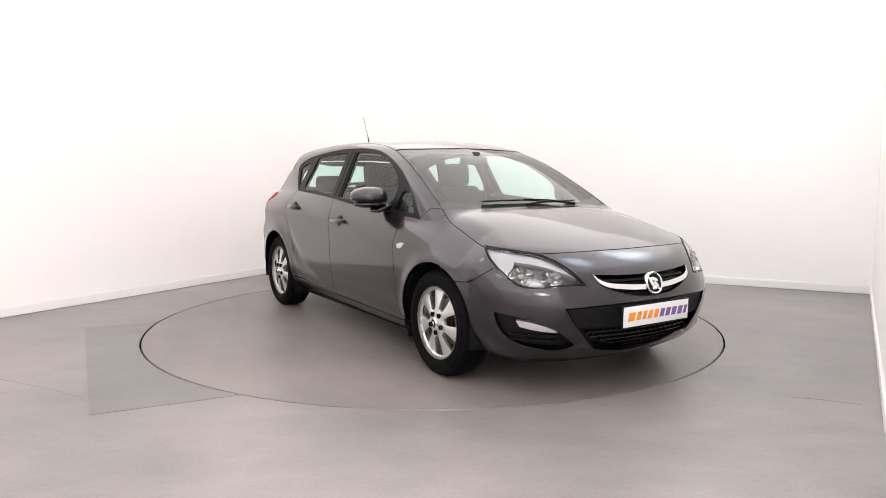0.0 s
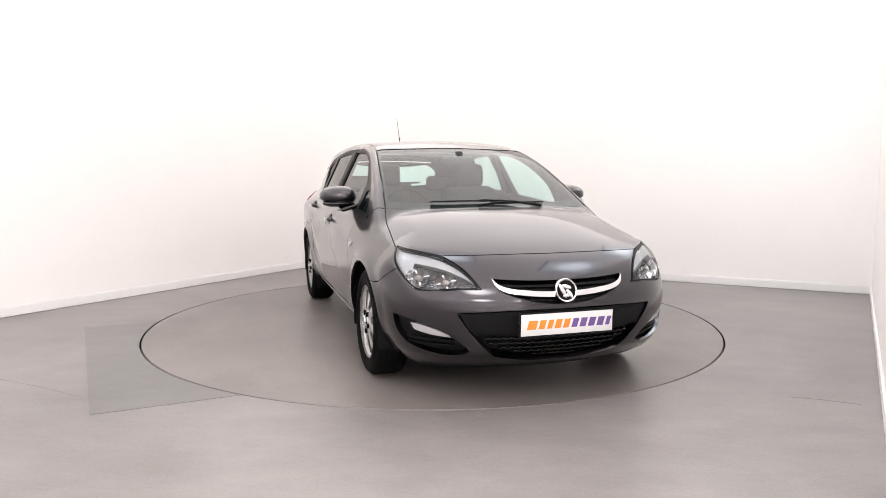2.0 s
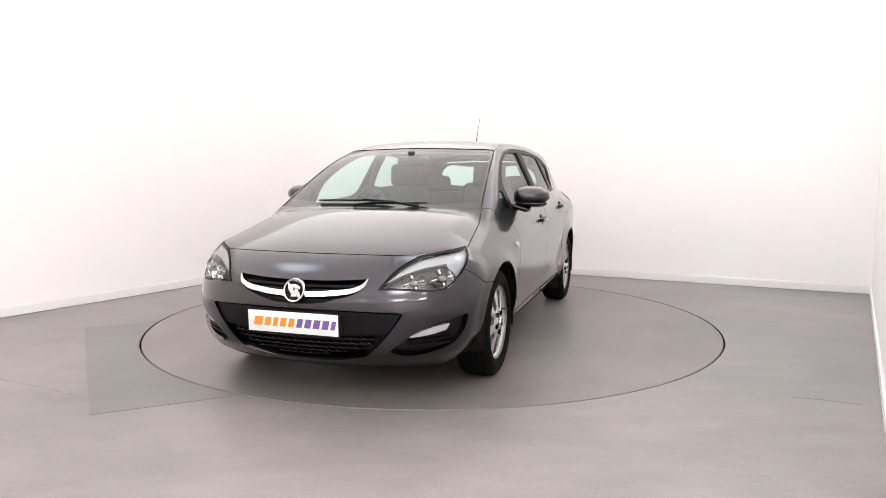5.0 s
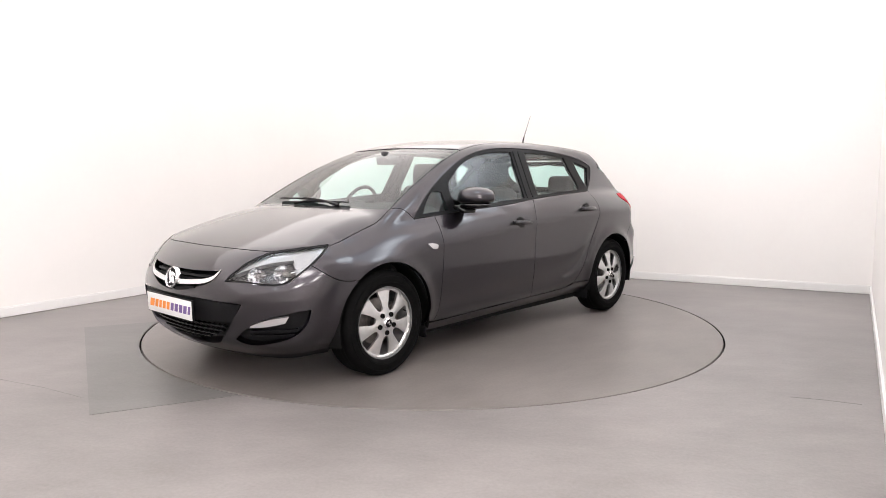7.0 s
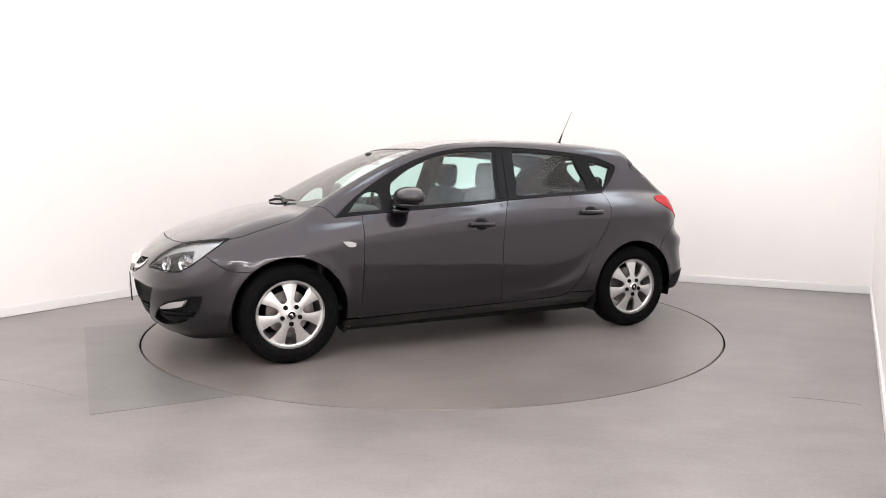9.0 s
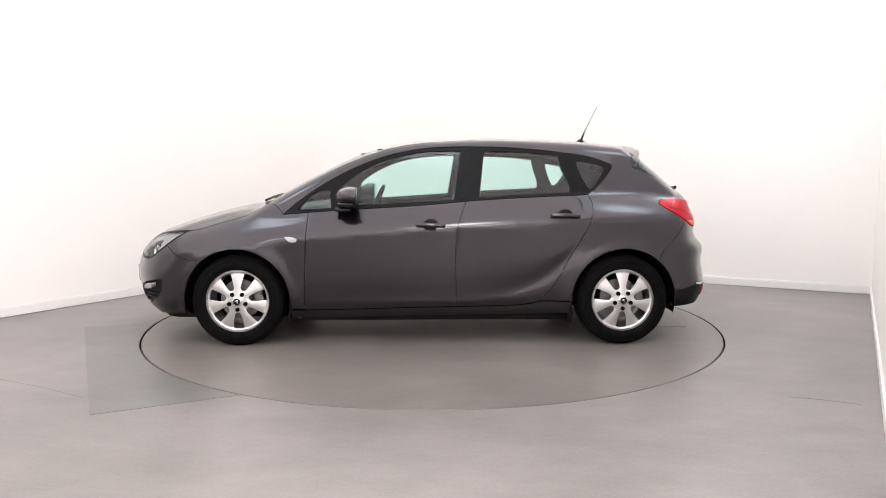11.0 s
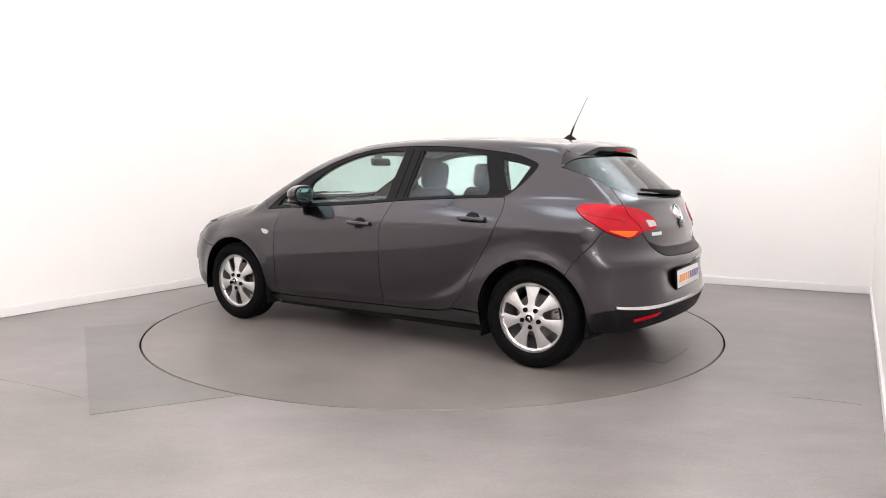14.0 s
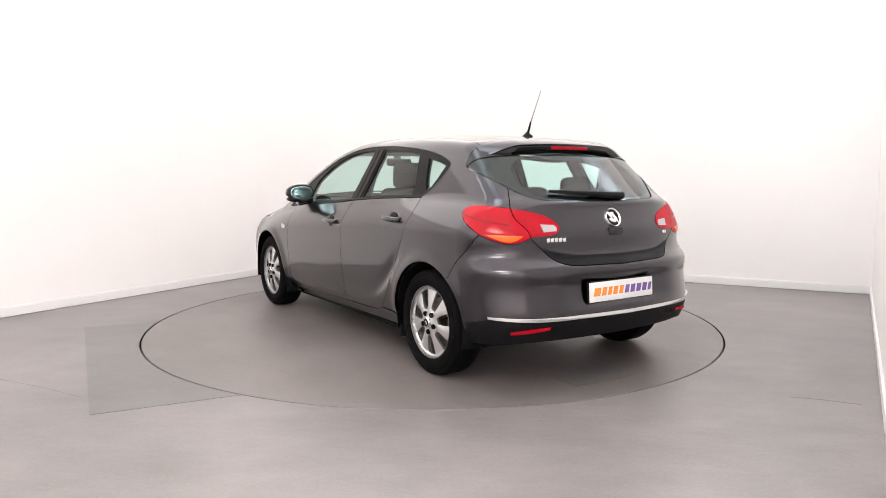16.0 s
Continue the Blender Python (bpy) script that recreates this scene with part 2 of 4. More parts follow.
def turntable():
    disc = tagged(new("turntable"), "round grey turntable flush with the floor, slowly turning", "turntable")
    bm = bmesh.new()
    lathe(bm, [(0, 0), (2.2235, 0), (2.226, -0.003), (2.226, -0.09), (0, -0.09)], 160, "z")
    part("plate", bm, DISC, disc)
    # access hatch let into the plate
    hatch = [(1.69, -0.37), (1.97, -0.41), (1.81, -0.87), (1.55, -0.80)]
    c, s = math.cos(radians(196.84)), math.sin(radians(196.84))
    quad = [(c * x - s * y, s * x + c * y) for x, y in hatch]
    mid = (sum(p[0] for p in quad) / 4, sum(p[1] for p in quad) / 4)
    def grown(k):
        return [(mid[0] + (x - mid[0]) * k, mid[1] + (y - mid[1]) * k) for x, y in quad]
    bm = bmesh.new()
    prism(bm, grown(1.02), 0.0004, 0.0012)
    part("hatch_frame", bm, STEEL, disc, "dark joint round the hatch")
    bm = bmesh.new()
    prism(bm, grown(0.985), 0.0004, 0.0022)
    part("hatch", bm, PATCH, disc, "grey access hatch")
    return disc


TURNTABLE = turntable()


# ---- the shape of the car ----
def spline(*pts):
    """A natural cubic through points (a, b), flat-sloped beyond its ends."""
    q = sorted(pts)
    x, y = np.array([a for a, b in q], float), np.array([b for a, b in q], float)
    n, h = len(x), np.diff(x)
    m = np.eye(n)
    r = np.zeros(n)
    for i in range(1, n - 1):
        m[i, i - 1:i + 2] = h[i - 1], 2 * (h[i - 1] + h[i]), h[i]
        r[i] = 6 * ((y[i + 1] - y[i]) / h[i] - (y[i] - y[i - 1]) / h[i - 1])
    c = np.linalg.solve(m, r)
    def at(v):
        v = np.clip(np.asarray(v, float), x[0], x[-1])
        i = np.clip(np.searchsorted(x, v) - 1, 0, n - 2)
        a, b = (x[i + 1] - v) / h[i], (v - x[i]) / h[i]
        return a * y[i] + b * y[i + 1] + ((a ** 3 - a) * c[i] + (b ** 3 - b) * c[i + 1]) * h[i] ** 2 / 6
    return at
def smax(a, b, k):
    h = np.maximum(k - np.abs(a - b), 0) / k
    return np.maximum(a, b) + h * h * k / 4
# side: widest half width, belt height, half width at the belt, lean of the side windows
WIDE = spline((2.3, .80), (1.9, .85), (1.34, .885), (.7, .888), (0, .882), (-.7, .882), (-1.34, .888), (-1.8, .865), (-2.2, .82))
BELT = spline((1.6, .84), (1.25, .885), (1.0, .92), (.4, .97), (-.25, 1.017), (-1.1, 1.057), (-1.6, 1.062), (-2.2, 1.06))
BELT_Y = spline((1.6, .74), (1.25, .772), (1.0, .785), (.4, .795), (-.25, .79), (-1.1, .757), (-1.6, .715), (-2.1, .64))
LEAN = spline((1.2, .47), (.4, .5), (-.25, .51), (-1.0, .41), (-1.4, .38), (-2, .38))
TUCK = spline((.1, .23), (.2, .125), (.25, .078), (.3, .045), (.45, .012), (.6, .002), (.7, 0), (1.3, 0))
HOOD = spline((2.4, .56), (2.17, .692), (1.986, .787), (1.75, .873), (1.5, .943), (1.25, .988), (1.0, 1.008), (.75, 1.06), (.5, 1.115), (0, 1.15), (-.6, 1.19), (-1.2, 1.175), (-1.6, 1.135), (-1.8, 1.09), (-2.2, 1.09))
NOSE = spline((.1, 2.0), (.2, 2.105), (.27, 2.18), (.32, 2.203), (.44, 2.232), (.52, 2.235), (.60, 2.212), (.68, 2.165), (.78, 2.09), (.95, 1.94))
TAIL = spline((.1, -1.93), (.2, -2.0), (.3, -2.06), (.42, -2.095), (.5, -2.085), (.6, -2.075), (.69, -2.068), (.715, -2.045), (.75, -2.018), (.85, -2.008), (.947, -1.968), (1.06, -1.925), (1.15, -1.88))
BLADE = spline((-1.1, .72), (-1.0, .63), (-.85, .49), (-.7, .40), (-.5, .35), (0, .328), (.85, .318))
ROOF = spline((.7, 1.375), (.3, 1.435), (-.1, 1.466), (-.45, 1.476), (-.9, 1.465), (-1.2, 1.445), (-1.6, 1.395), (-1.9, 1.35))
def body(x, y, z):
    """Below 0 inside the car's outer skin, above 0 outside."""
    y = np.abs(y)
    zb, yb, w = BELT(x), BELT_Y(x), WIDE(x)
    s = np.clip((z - zb + .19) / .19, 0, 1.6)
    side = y - (w - (w - yb) * s ** 1.45 - TUCK(z))
    # the blade that sweeps up towards the rear wheel, with a hollow above it
    blade = BLADE(x)
    doors = 1 / (1 + np.exp(-(x + 1.02) / .03)) / (1 + np.exp((x - .82) / .05))
    side = side - doors * (.008 / (1 + np.exp((z - blade) / .010)) - .006 * np.exp(-((z - blade - .05) / .06) ** 2))
    for wx in (1.3425, -1.3425):
        r = np.hypot(x - wx, z - .318)
        side = side - .016 * np.exp(-((r - .36) / .055) ** 2)
    top = z - HOOD(x) + .052 * (y / .7) ** 3
    nose = x - NOSE(z) + .30 * y ** 2 + .47 * y ** 6
    tail = TAIL(z) + .20 * y ** 2 + .30 * y ** 6 - x + .032 * np.exp(-(y / .40) ** 6) * np.exp(-((z - .55) / .085) ** 4)
    low = smax(smax(top, side, .09), smax(nose, tail, .01), .07)
    u = 1.25 - x
    screen = z - (.985 + .512 * u + .1 * u * (.81 - u)) + .115 * y ** 2
    roof = z - ROOF(x) + .115 * y ** 2
    cabside = y - (yb - LEAN(x) * (z - zb))
    glass = -1.94 + (z - 1.06) * 1.2 + .42 * y ** 2 - x
    cab = smax(smax(smax(screen, roof, .10), cabside, .06), glass, .05)
    cab = smax(cab, zb - .03 - z, .02)
    return -smax(-low, -cab, .02)
def skin(o, d, lo, hi, inset=0.0):
    """Where lines from points o along d, from outside (hi) inwards (lo), meet the skin."""
    o, d = np.asarray(o, float), np.asarray(d, float)
    a, b = np.full(len(o), float(lo)), np.full(len(o), float(hi))
    for _ in range(34):
        m = (a + b) / 2
        q = o + d * m[:, None]
        out = body(*q.T) + inset > 0
        a, b = np.where(out, a, m), np.where(out, m, b)
    return o + d * ((a + b) / 2)[:, None]


def normals(p):
    e = 0.002
    x, y, z = p.T
    g = np.stack([body(x + e, y, z) - body(x - e, y, z), body(x, y + e, z) - body(x, y - e, z), body(x, y, z + e) - body(x, y, z - e)], 1)
    return g / np.maximum(np.linalg.norm(g, axis=1), 1e-9)[:, None]


# Ways of looking at the skin: flat coordinates of a place, and back to the skin
LEANED = (math.cos(radians(38)), math.sin(radians(38)))


def flat(view, p):
    x, y, z = np.asarray(p, float).T
    if view == "side":
        return np.stack([x, z], 1)
    if view == "top":
        return np.stack([x, y], 1)
    if view == "shoulder":
        return np.stack([x, z * LEANED[0] - y * LEANED[1]], 1)
    if view == "front":
        return np.stack([np.arctan2(y, x - 1.35) * 0.8, z], 1)
    return np.stack([np.arctan2(y, -1.35 - x) * 0.7, z], 1)


def lift(view, q):
    a, b = np.asarray(q, float).T
    o = 0 * a
    if view == "side":
        return skin(np.stack([a, o, b], 1), [(0, 1, 0)], 0.2, 1.3)
    if view == "top":
        return skin(np.stack([a, b, o], 1), [(0, 0, 1)], 0.5, 2.0)
    if view == "shoulder":
        return skin(np.stack([a, -b * LEANED[1], b * LEANED[0]], 1), [(0, LEANED[0], LEANED[1])], 0.25, 2.0)
    if view == "front":
        return skin(np.stack([o + 1.35, o, b], 1), np.stack([np.cos(a / 0.8), np.sin(a / 0.8), o], 1), 0.1, 1.6)
    return skin(np.stack([o - 1.35, o, b], 1), np.stack([-np.cos(a / 0.7), np.sin(a / 0.7), o], 1), 0.02, 1.4)


def through_points(pts, step=0.016):
    """A smooth even line through points."""
    p = np.asarray(pts, float)
    t = np.concatenate([[0], np.cumsum(np.linalg.norm(np.diff(p, axis=0), axis=1))])
    n = max(2, int(t[-1] / step) + 1)
    at = np.linspace(0, t[-1], n)
    if len(p) == 2:
        return np.stack([np.interp(at, t, p[:, k]) for k in range(p.shape[1])], 1)
    return np.stack([spline(*zip(t, p[:, k]))(at) for k in range(p.shape[1])], 1)


def line(view, *pts):
    """A line on the skin through points: (x, z) for side, (x, y) for top, (x, y, z) for the others."""
    p = np.asarray(pts, float)
    if view in ("front", "rear", "shoulder"):
        p = flat(view, p)
    return lift(view, through_points(p))


def arc(wx, a0, a1, r=0.365, zc=0.318):
    a = np.radians(np.linspace(a0, a1, max(3, int(abs(a1 - a0) / 2.6))))
    return lift("side", np.stack([wx + r * np.cos(a), zc + r * np.sin(a)], 1))


def joined(*lines):
    out = lines[0]
    for k, nx in enumerate(lines[1:]):
        if k == 0 and min(np.linalg.norm(out[0] - nx[0]), np.linalg.norm(out[0] - nx[-1])) < min(np.linalg.norm(out[-1] - nx[0]), np.linalg.norm(out[-1] - nx[-1])):
            out = out[::-1]
        if np.linalg.norm(out[-1] - nx[-1]) < np.linalg.norm(out[-1] - nx[0]):
            nx = nx[::-1]
        out = np.concatenate([out, nx])
    return out


def both(half):
    """A loop from its half on the car's left side, which begins and ends on the middle line."""
    return np.concatenate([half, half[::-1] * (1, -1, 1)])


def tidy(q, gap):
    """Drops doubled points of a flat loop and draws it in by a gap."""
    keep = [q[0]]
    for p in q[1:]:
        if np.linalg.norm(p - keep[-1]) > 0.004:
            keep.append(p)
    if np.linalg.norm(keep[0] - keep[-1]) < 0.004:
        keep.pop()
    q = np.array(keep)
    area = np.sum(q[:, 0] * np.roll(q[:, 1], -1) - np.roll(q[:, 0], -1) * q[:, 1])
    if area < 0:
        q = q[::-1]
    if gap:
        d = np.roll(q, -1, 0) - np.roll(q, 1, 0)
        d /= np.maximum(np.linalg.norm(d, axis=1), 1e-9)[:, None]
        q = q + gap * np.stack([-d[:, 1], d[:, 0]], 1)
    return q


def inside(q, loop):
    x, y = q[:, 0][:, None], q[:, 1][:, None]
    ax, ay = loop[:, 0], loop[:, 1]
    bx, by = np.roll(ax, -1), np.roll(ay, -1)
    cross = ((ay > y) != (by > y)) & (x < (bx - ax) * (y - ay) / np.where(by == ay, 1e-12, by - ay) + ax)
    return cross.sum(1) % 2 == 1


def far_from(q, loop, d):
    ok = np.ones(len(q), bool)
    for p in loop:
        ok &= ((q - p) ** 2).sum(1) > d * d
    return ok


def sheet(loops, grid):
    """Triangles over flat loops, the first the outline and the rest holes: points, faces, the loops' point numbers."""
    outer, holes = loops[0], loops[1:]
    lo, hi = outer.min(0), outer.max(0)
    gx, gy = np.meshgrid(np.arange(lo[0], hi[0], grid), np.arange(lo[1], hi[1], grid * 0.87))
    gx[1::2] += grid / 2
    g = np.stack([gx.ravel(), gy.ravel()], 1)
    g = g[inside(g, outer)]
    for h in loops:
        g = g[far_from(g, h, grid * 0.6)]
    for h in holes:
        g = g[~inside(g, h)]
    pts, edges, rings = [], [], []
    for h in loops:
        k = len(pts)
        rings.append(list(range(k, k + len(h))))
        edges += [(k + i, k + (i + 1) % len(h)) for i in range(len(h))]
        pts += [Vector(p) for p in h]
    pts += [Vector(p) for p in g]
    vs, _, fs, vo, _, _ = delaunay_2d_cdt(pts, edges, [], 0, 1e-6, True)
    v = np.array([tuple(a) for a in vs])
    mid = np.array([v[list(f)].mean(0) for f in fs])
    ok = inside(mid, outer)
    for h in holes:
        ok &= ~inside(mid, h)
    where = {}
    for i, src in enumerate(vo):
        for k in src:
            where[k] = i
    return v, [tuple(f) for f, k in zip(fs, ok) if k], [[where[k] for k in r if k in where] for r in rings]


def shell(name, p, nrm, faces, rings, mat, parent, depth, label, mirror):
    """One mesh from a curved sheet, with a rim turned inwards all round it; with mirror, its twin on the other side too."""
    p, nrm = np.asarray(p, float), np.asarray(nrm, float)
    f0 = faces[0]
    flip = np.dot(np.cross(p[f0[1]] - p[f0[0]], p[f0[2]] - p[f0[0]]), nrm[f0[0]]) < 0
    faces = [f[::-1] if flip else f for f in faces]
    verts, norms = [tuple(a) for a in p], [tuple(a) for a in nrm]
    for k, r in enumerate(rings):
        if depth <= 0 or len(r) < 3:
            continue
        base = len(verts)
        m = len(r)
        pr, nr = p[r], nrm[r]
        t = np.roll(pr, -1, 0) - np.roll(pr, 1, 0)
        out = np.cross(t, nr)
        out /= np.maximum(np.linalg.norm(out, axis=1), 1e-9)[:, None]
        if flip:
            out = -out
        verts += [tuple(a) for a in pr] + [tuple(a) for a in pr - nr * depth]
        norms += [tuple(a) for a in out] * 2
        for i in range(m):
            j = (i + 1) % m
            q = (base + i, base + m + i, base + m + j, base + j)
            a, b, c = (np.array(verts[q[s]]) for s in (0, 1, 2))
            if np.dot(np.cross(b - a, c - a), out[i]) < 0:
                q = q[::-1]
            faces.append(q)
    made = []
    for sign in (1, -1) if mirror else (1,):
        me = bpy.data.meshes.new(name)
        me.from_pydata([(a, b * sign, c) for a, b, c in verts], [], [f if sign > 0 else f[::-1] for f in faces])
        me.update()
        for f in me.polygons:
            f.use_smooth = True
        me.normals_split_custom_set_from_vertices([(a, b * sign, c) for a, b, c in norms])
        me.materials.append(mat)
        ob = new(name, me)
        ob.parent = parent if not isinstance(parent, (list, tuple)) else parent[len(made)]
        if label:
            tagged(ob, label)
        made.append(ob)
    return made if mirror else made[0]


def panel(name, view, loop, mat, parent, holes=(), gap=0.0020, depth=0.022, grid=0.03, sink=0.0, label="", mirror=False):
    """A piece of the car's skin inside a loop of places, sunk below it or (negative) proud of it."""
    q = tidy(flat(view, loop), gap)
    hs = [tidy(flat(view, h), -gap) for h in holes]
    v, fs, rings = sheet([q] + hs, grid)
    p = lift(view, v)
    n = normals(p)
    return shell(name, p - n * sink, n, fs, rings, mat, parent, depth, label, mirror)


# ---- lines on the car ----
CAR = tagged(new("car"), "dark grey five-door hatchback car parked on the turntable", "car")
WX = 1.3425
dlo_low = line("side", (1.03, .915), (.71, .94), (.35, .962), (0, .985), (-.25, 1.008), (-.6, 1.03), (-1.10, 1.052))
dlo_low_f = line("side", (1.03, .915), (.94, .922), (.85, .930))
dlo_low_d = line("side", (.85, .930), (.71, .94), (.35, .962), (0, .985), (-.245, 1.008))
dlo_low_r = line("side", (-.245, 1.008), (-.6, 1.03), (-1.10, 1.052))
dlo_back = line("side", (-1.10, 1.052), (-1.2, 1.135), (-1.285, 1.240), (-1.29, 1.255), (-1.275, 1.268))
dlo_top = line("side", (-1.275, 1.268), (-1.19, 1.302), (-.96, 1.347), (-.6, 1.382), (-.26, 1.392), (0, 1.383), (.25, 1.342), (.5, 1.257), (.75, 1.127), (.92, 1.01), (1.03, .915))
door_front = line("side", (.85, .930), (.86, .78), (.87, .53), (.885, .247))
door_mid = line("side", (-.18, .272), (-.17, .53), (-.17, .73), (-.195, .88), (-.245, 1.008))
door_foot_f = line("side", (.885, .247), (.35, .26), (-.18, .272))
door_foot_r = line("side", (-.18, .272), (-.45, .277), (-.6, .284), (-.70, .298), (-.75, .315))
door_back = line("side", (-.75, .315), (-.83, .40), (-.95, .60), (-1.06, .79), (-1.115, .92), (-1.12, 1.0), (-1.10, 1.052))
hood_side = line("top", (1.685, .765), (1.5, .745), (1.3, .725), (1.16, .70))
screen_side = line("top", (1.16, .70), (.95, .668), (.65, .625), (.34, .575))
pillar_foot = line("top", (1.16, .70), (1.03, .781))
roof_side = line("top", (.34, .575), (0, .545), (-.5, .535), (-1.0, .54), (-1.43, .555))
roof_front = line("top", (.34, .575), (.40, .35), (.425, 0))
roof_back = line("top", (-1.43, .555), (-1.42, .3), (-1.415, 0))
cowl = line("top", (1.16, .70), (1.225, .45), (1.27, 0))
hood_nose = line("front", (1.94, .585, .772), (1.97, .3, .775), (1.986, 0, .774))
lamp_up = line("front", (1.685, .77, .805), (1.81, .70, .795), (1.94, .585, .772))
lamp_in = line("front", (1.94, .585, .772), (2.05, .48, .70), (2.135, .425, .615))
lamp_low = line("front", (2.135, .425, .615), (2.08, .55, .612), (2.02, .65, .602), (1.97, .71, .605), (1.90, .75, .645), (1.83, .78, .70))
lamp_out = line("front", (1.83, .78, .70), (1.75, .785, .76), (1.685, .77, .805))
bumper_f = line("side", (1.577, .602), (1.70, .615), (1.83, .70))
arch_ff = arc(WX, 51, -15)
arch_fb = arc(WX, 51, 191)
foot_f = line("side", (.885, .247), (.984, .25))
bumper_foot = line("front", (1.695, .83, .223), (1.85, .76, .212), (2.0, .58, .203), (2.09, .35, .20), (2.13, 0, .20))
tip = (-1.44, .645, 1.240)
glass_low = line("rear", tip, (-1.60, .635, 1.185), (-1.74, .60, 1.12))
glass_foot = line("rear", (-1.74, .60, 1.12), (-1.83, .50, 1.068), (-1.89, .28, 1.048), (-1.905, 0, 1.043))
glass_top = line("rear", tip, (-1.50, .62, 1.285), (-1.56, .45, 1.307), (-1.58, .2, 1.318), (-1.58, 0, 1.32))
gate_side = line("rear", (-1.74, .60, 1.12), (-1.80, .635, 1.06), (-1.83, .64, 1.01))
hatch_edge = line("shoulder", (-1.43, .555, 1.40), (-1.44, .61, 1.33), tip)
tl_up = line("rear", (-1.60, .80, .990), (-1.615, .785, 1.013), (-1.65, .765, 1.022), (-1.74, .715, 1.022), (-1.83, .64, 1.01))
tl_split = line("rear", (-1.83, .64, 1.01), (-1.87, .625, .94), (-1.91, .585, .89), (-1.93, .58, .852))
tl_low = line("rear", (-1.78, .815, .87), (-1.85, .745, .832), (-1.90, .67, .822), (-1.93, .58, .852))
tl_out = line("rear", (-1.60, .80, .990), (-1.63, .81, .962), (-1.70, .818, .918), (-1.78, .815, .87))
tl_in = line("rear", (-1.83, .64, 1.01), (-1.89, .51, .985), (-1.935, .42, .94), (-1.96, .398, .895), (-1.958, .43, .868), (-1.945, .51, .858), (-1.93, .58, .852))
gate_foot = line("rear", (-1.93, .58, .852), (-1.965, .52, .78), (-2.0, .455, .725), (-2.05, .25, .695), (-2.06, 0, .69))
bumper_r = line("side", (-1.78, .87), (-1.70, .76), (-1.62, .68), (-1.575, .60))
arch_rb = arc(-WX, 129, 188.3)
arch_rf = arc(-WX, 129, -2)
quarter_foot = line("side", (-.75, .315), (-.978, .310))
bumper_rfoot = line("rear", (-1.704, .83, .265), (-1.80, .78, .272), (-1.95, .55, .295), (-2.02, .3, .305), (-2.04, 0, .305))

# ---- body panels ----
FENDERS = panel("front_wing", "shoulder", joined(door_front, foot_f, arch_fb, bumper_f, lamp_out, hood_side, pillar_foot, dlo_low_f), PAINT, CAR, mirror=True)
FDOORS = panel("front_door", "side", joined(dlo_low_d, door_mid, door_foot_f, door_front), PAINT, CAR, mirror=True)
RDOORS = panel("rear_door", "side", joined(dlo_low_r, door_back, door_foot_r, door_mid), PAINT, CAR, mirror=True)
panel("body_side", "shoulder", joined(screen_side, roof_side, hatch_edge, glass_low, gate_side, tl_up, tl_out, bumper_r, arch_rf, quarter_foot, door_back, dlo_back, dlo_top, pillar_foot), PAINT, CAR, mirror=True)
panel("sill", "side", joined(line("side", (.984, .25), (.885, .247)), door_foot_f, door_foot_r, quarter_foot, line("side", (-.978, .310), (-.978, .215)), line("side", (-.978, .215), (.984, .182)), line("side", (.984, .182), (.984, .25))), PAINT, CAR, sink=-0.005, mirror=True)
HOOD_P = panel("bonnet", "top", both(joined(hood_nose[::-1], lamp_up, hood_side, cowl)), PAINT, CAR)
ROOF_P = panel("roof", "top", both(joined(roof_front[::-1], roof_side, roof_back)), PAINT, CAR)
WINDSCREEN = panel("windscreen", "top", both(joined(cowl[::-1], screen_side, roof_front)), SCREEN, CAR, gap=0.006, depth=0.005, sink=0.004)
WINDSCREEN.visible_shadow = False
panel("windscreen_seal", "top", both(joined(cowl[::-1], screen_side, roof_front)), BLACK, CAR, gap=0.001, depth=0.02, sink=0.006,
      holes=[both(joined(line("top", (1.20, 0), (1.165, .42), (1.085, .665)), line("top", (1.085, .665), (.9, .638), (.65, .604), (.37, .552)), line("top", (.37, .552), (.405, .35), (.412, 0))))])

# side windows
frame_tri = [line("side", (.95, .940), (.715, 1.088), (.700, 1.08)), line("side", (.700, 1.08), (.690, .957)), line("side", (.690, .957), (.95, .940))]
frame_f = [line("side", (.625, .967), (.63, 1.10), (.615, 1.145)), line("side", (.615, 1.145), (.48, 1.235), (.33, 1.302), (.07, 1.362), (-.22, 1.373)), line("side", (-.22, 1.373), (-.165, 1.015)), line("side", (-.165, 1.015), (.25, .988), (.625, .967))]
frame_r = [line("side", (-.375, 1.371), (-.68, 1.360), (-.905, 1.337)), line("side", (-.905, 1.337), (-.95, 1.20), (-.978, 1.085), (-.965, 1.062)), line("side", (-.965, 1.062), (-.65, 1.048), (-.33, 1.030)), line("side", (-.33, 1.030), (-.375, 1.371))]
frame_q = [line("side", (-1.02, 1.305), (-1.15, 1.282), (-1.25, 1.252)), line("side", (-1.25, 1.252), (-1.20, 1.17), (-1.12, 1.09), (-1.105, 1.095)), line("side", (-1.105, 1.095), (-1.06, 1.18), (-1.02, 1.305))]
panes = [joined(*f) for f in (frame_tri, frame_f, frame_r, frame_q)]
panel("window_surround", "side", joined(dlo_low, dlo_back, dlo_top), BLACK, CAR, holes=panes, gap=-0.007, depth=0.03, sink=0.005, grid=0.025, mirror=True, label="black window frames and pillar covers")
for nm, pane, par in zip(("quarter_light", "window_glass", "window_glass", "rear_quarter_light"), panes, (FENDERS, FDOORS, RDOORS, CAR)):
    for g in panel(nm, "side", pane, GLASS, par, gap=-0.004, depth=0, sink=0.012, grid=0.06, mirror=True):
        g.visible_shadow = False
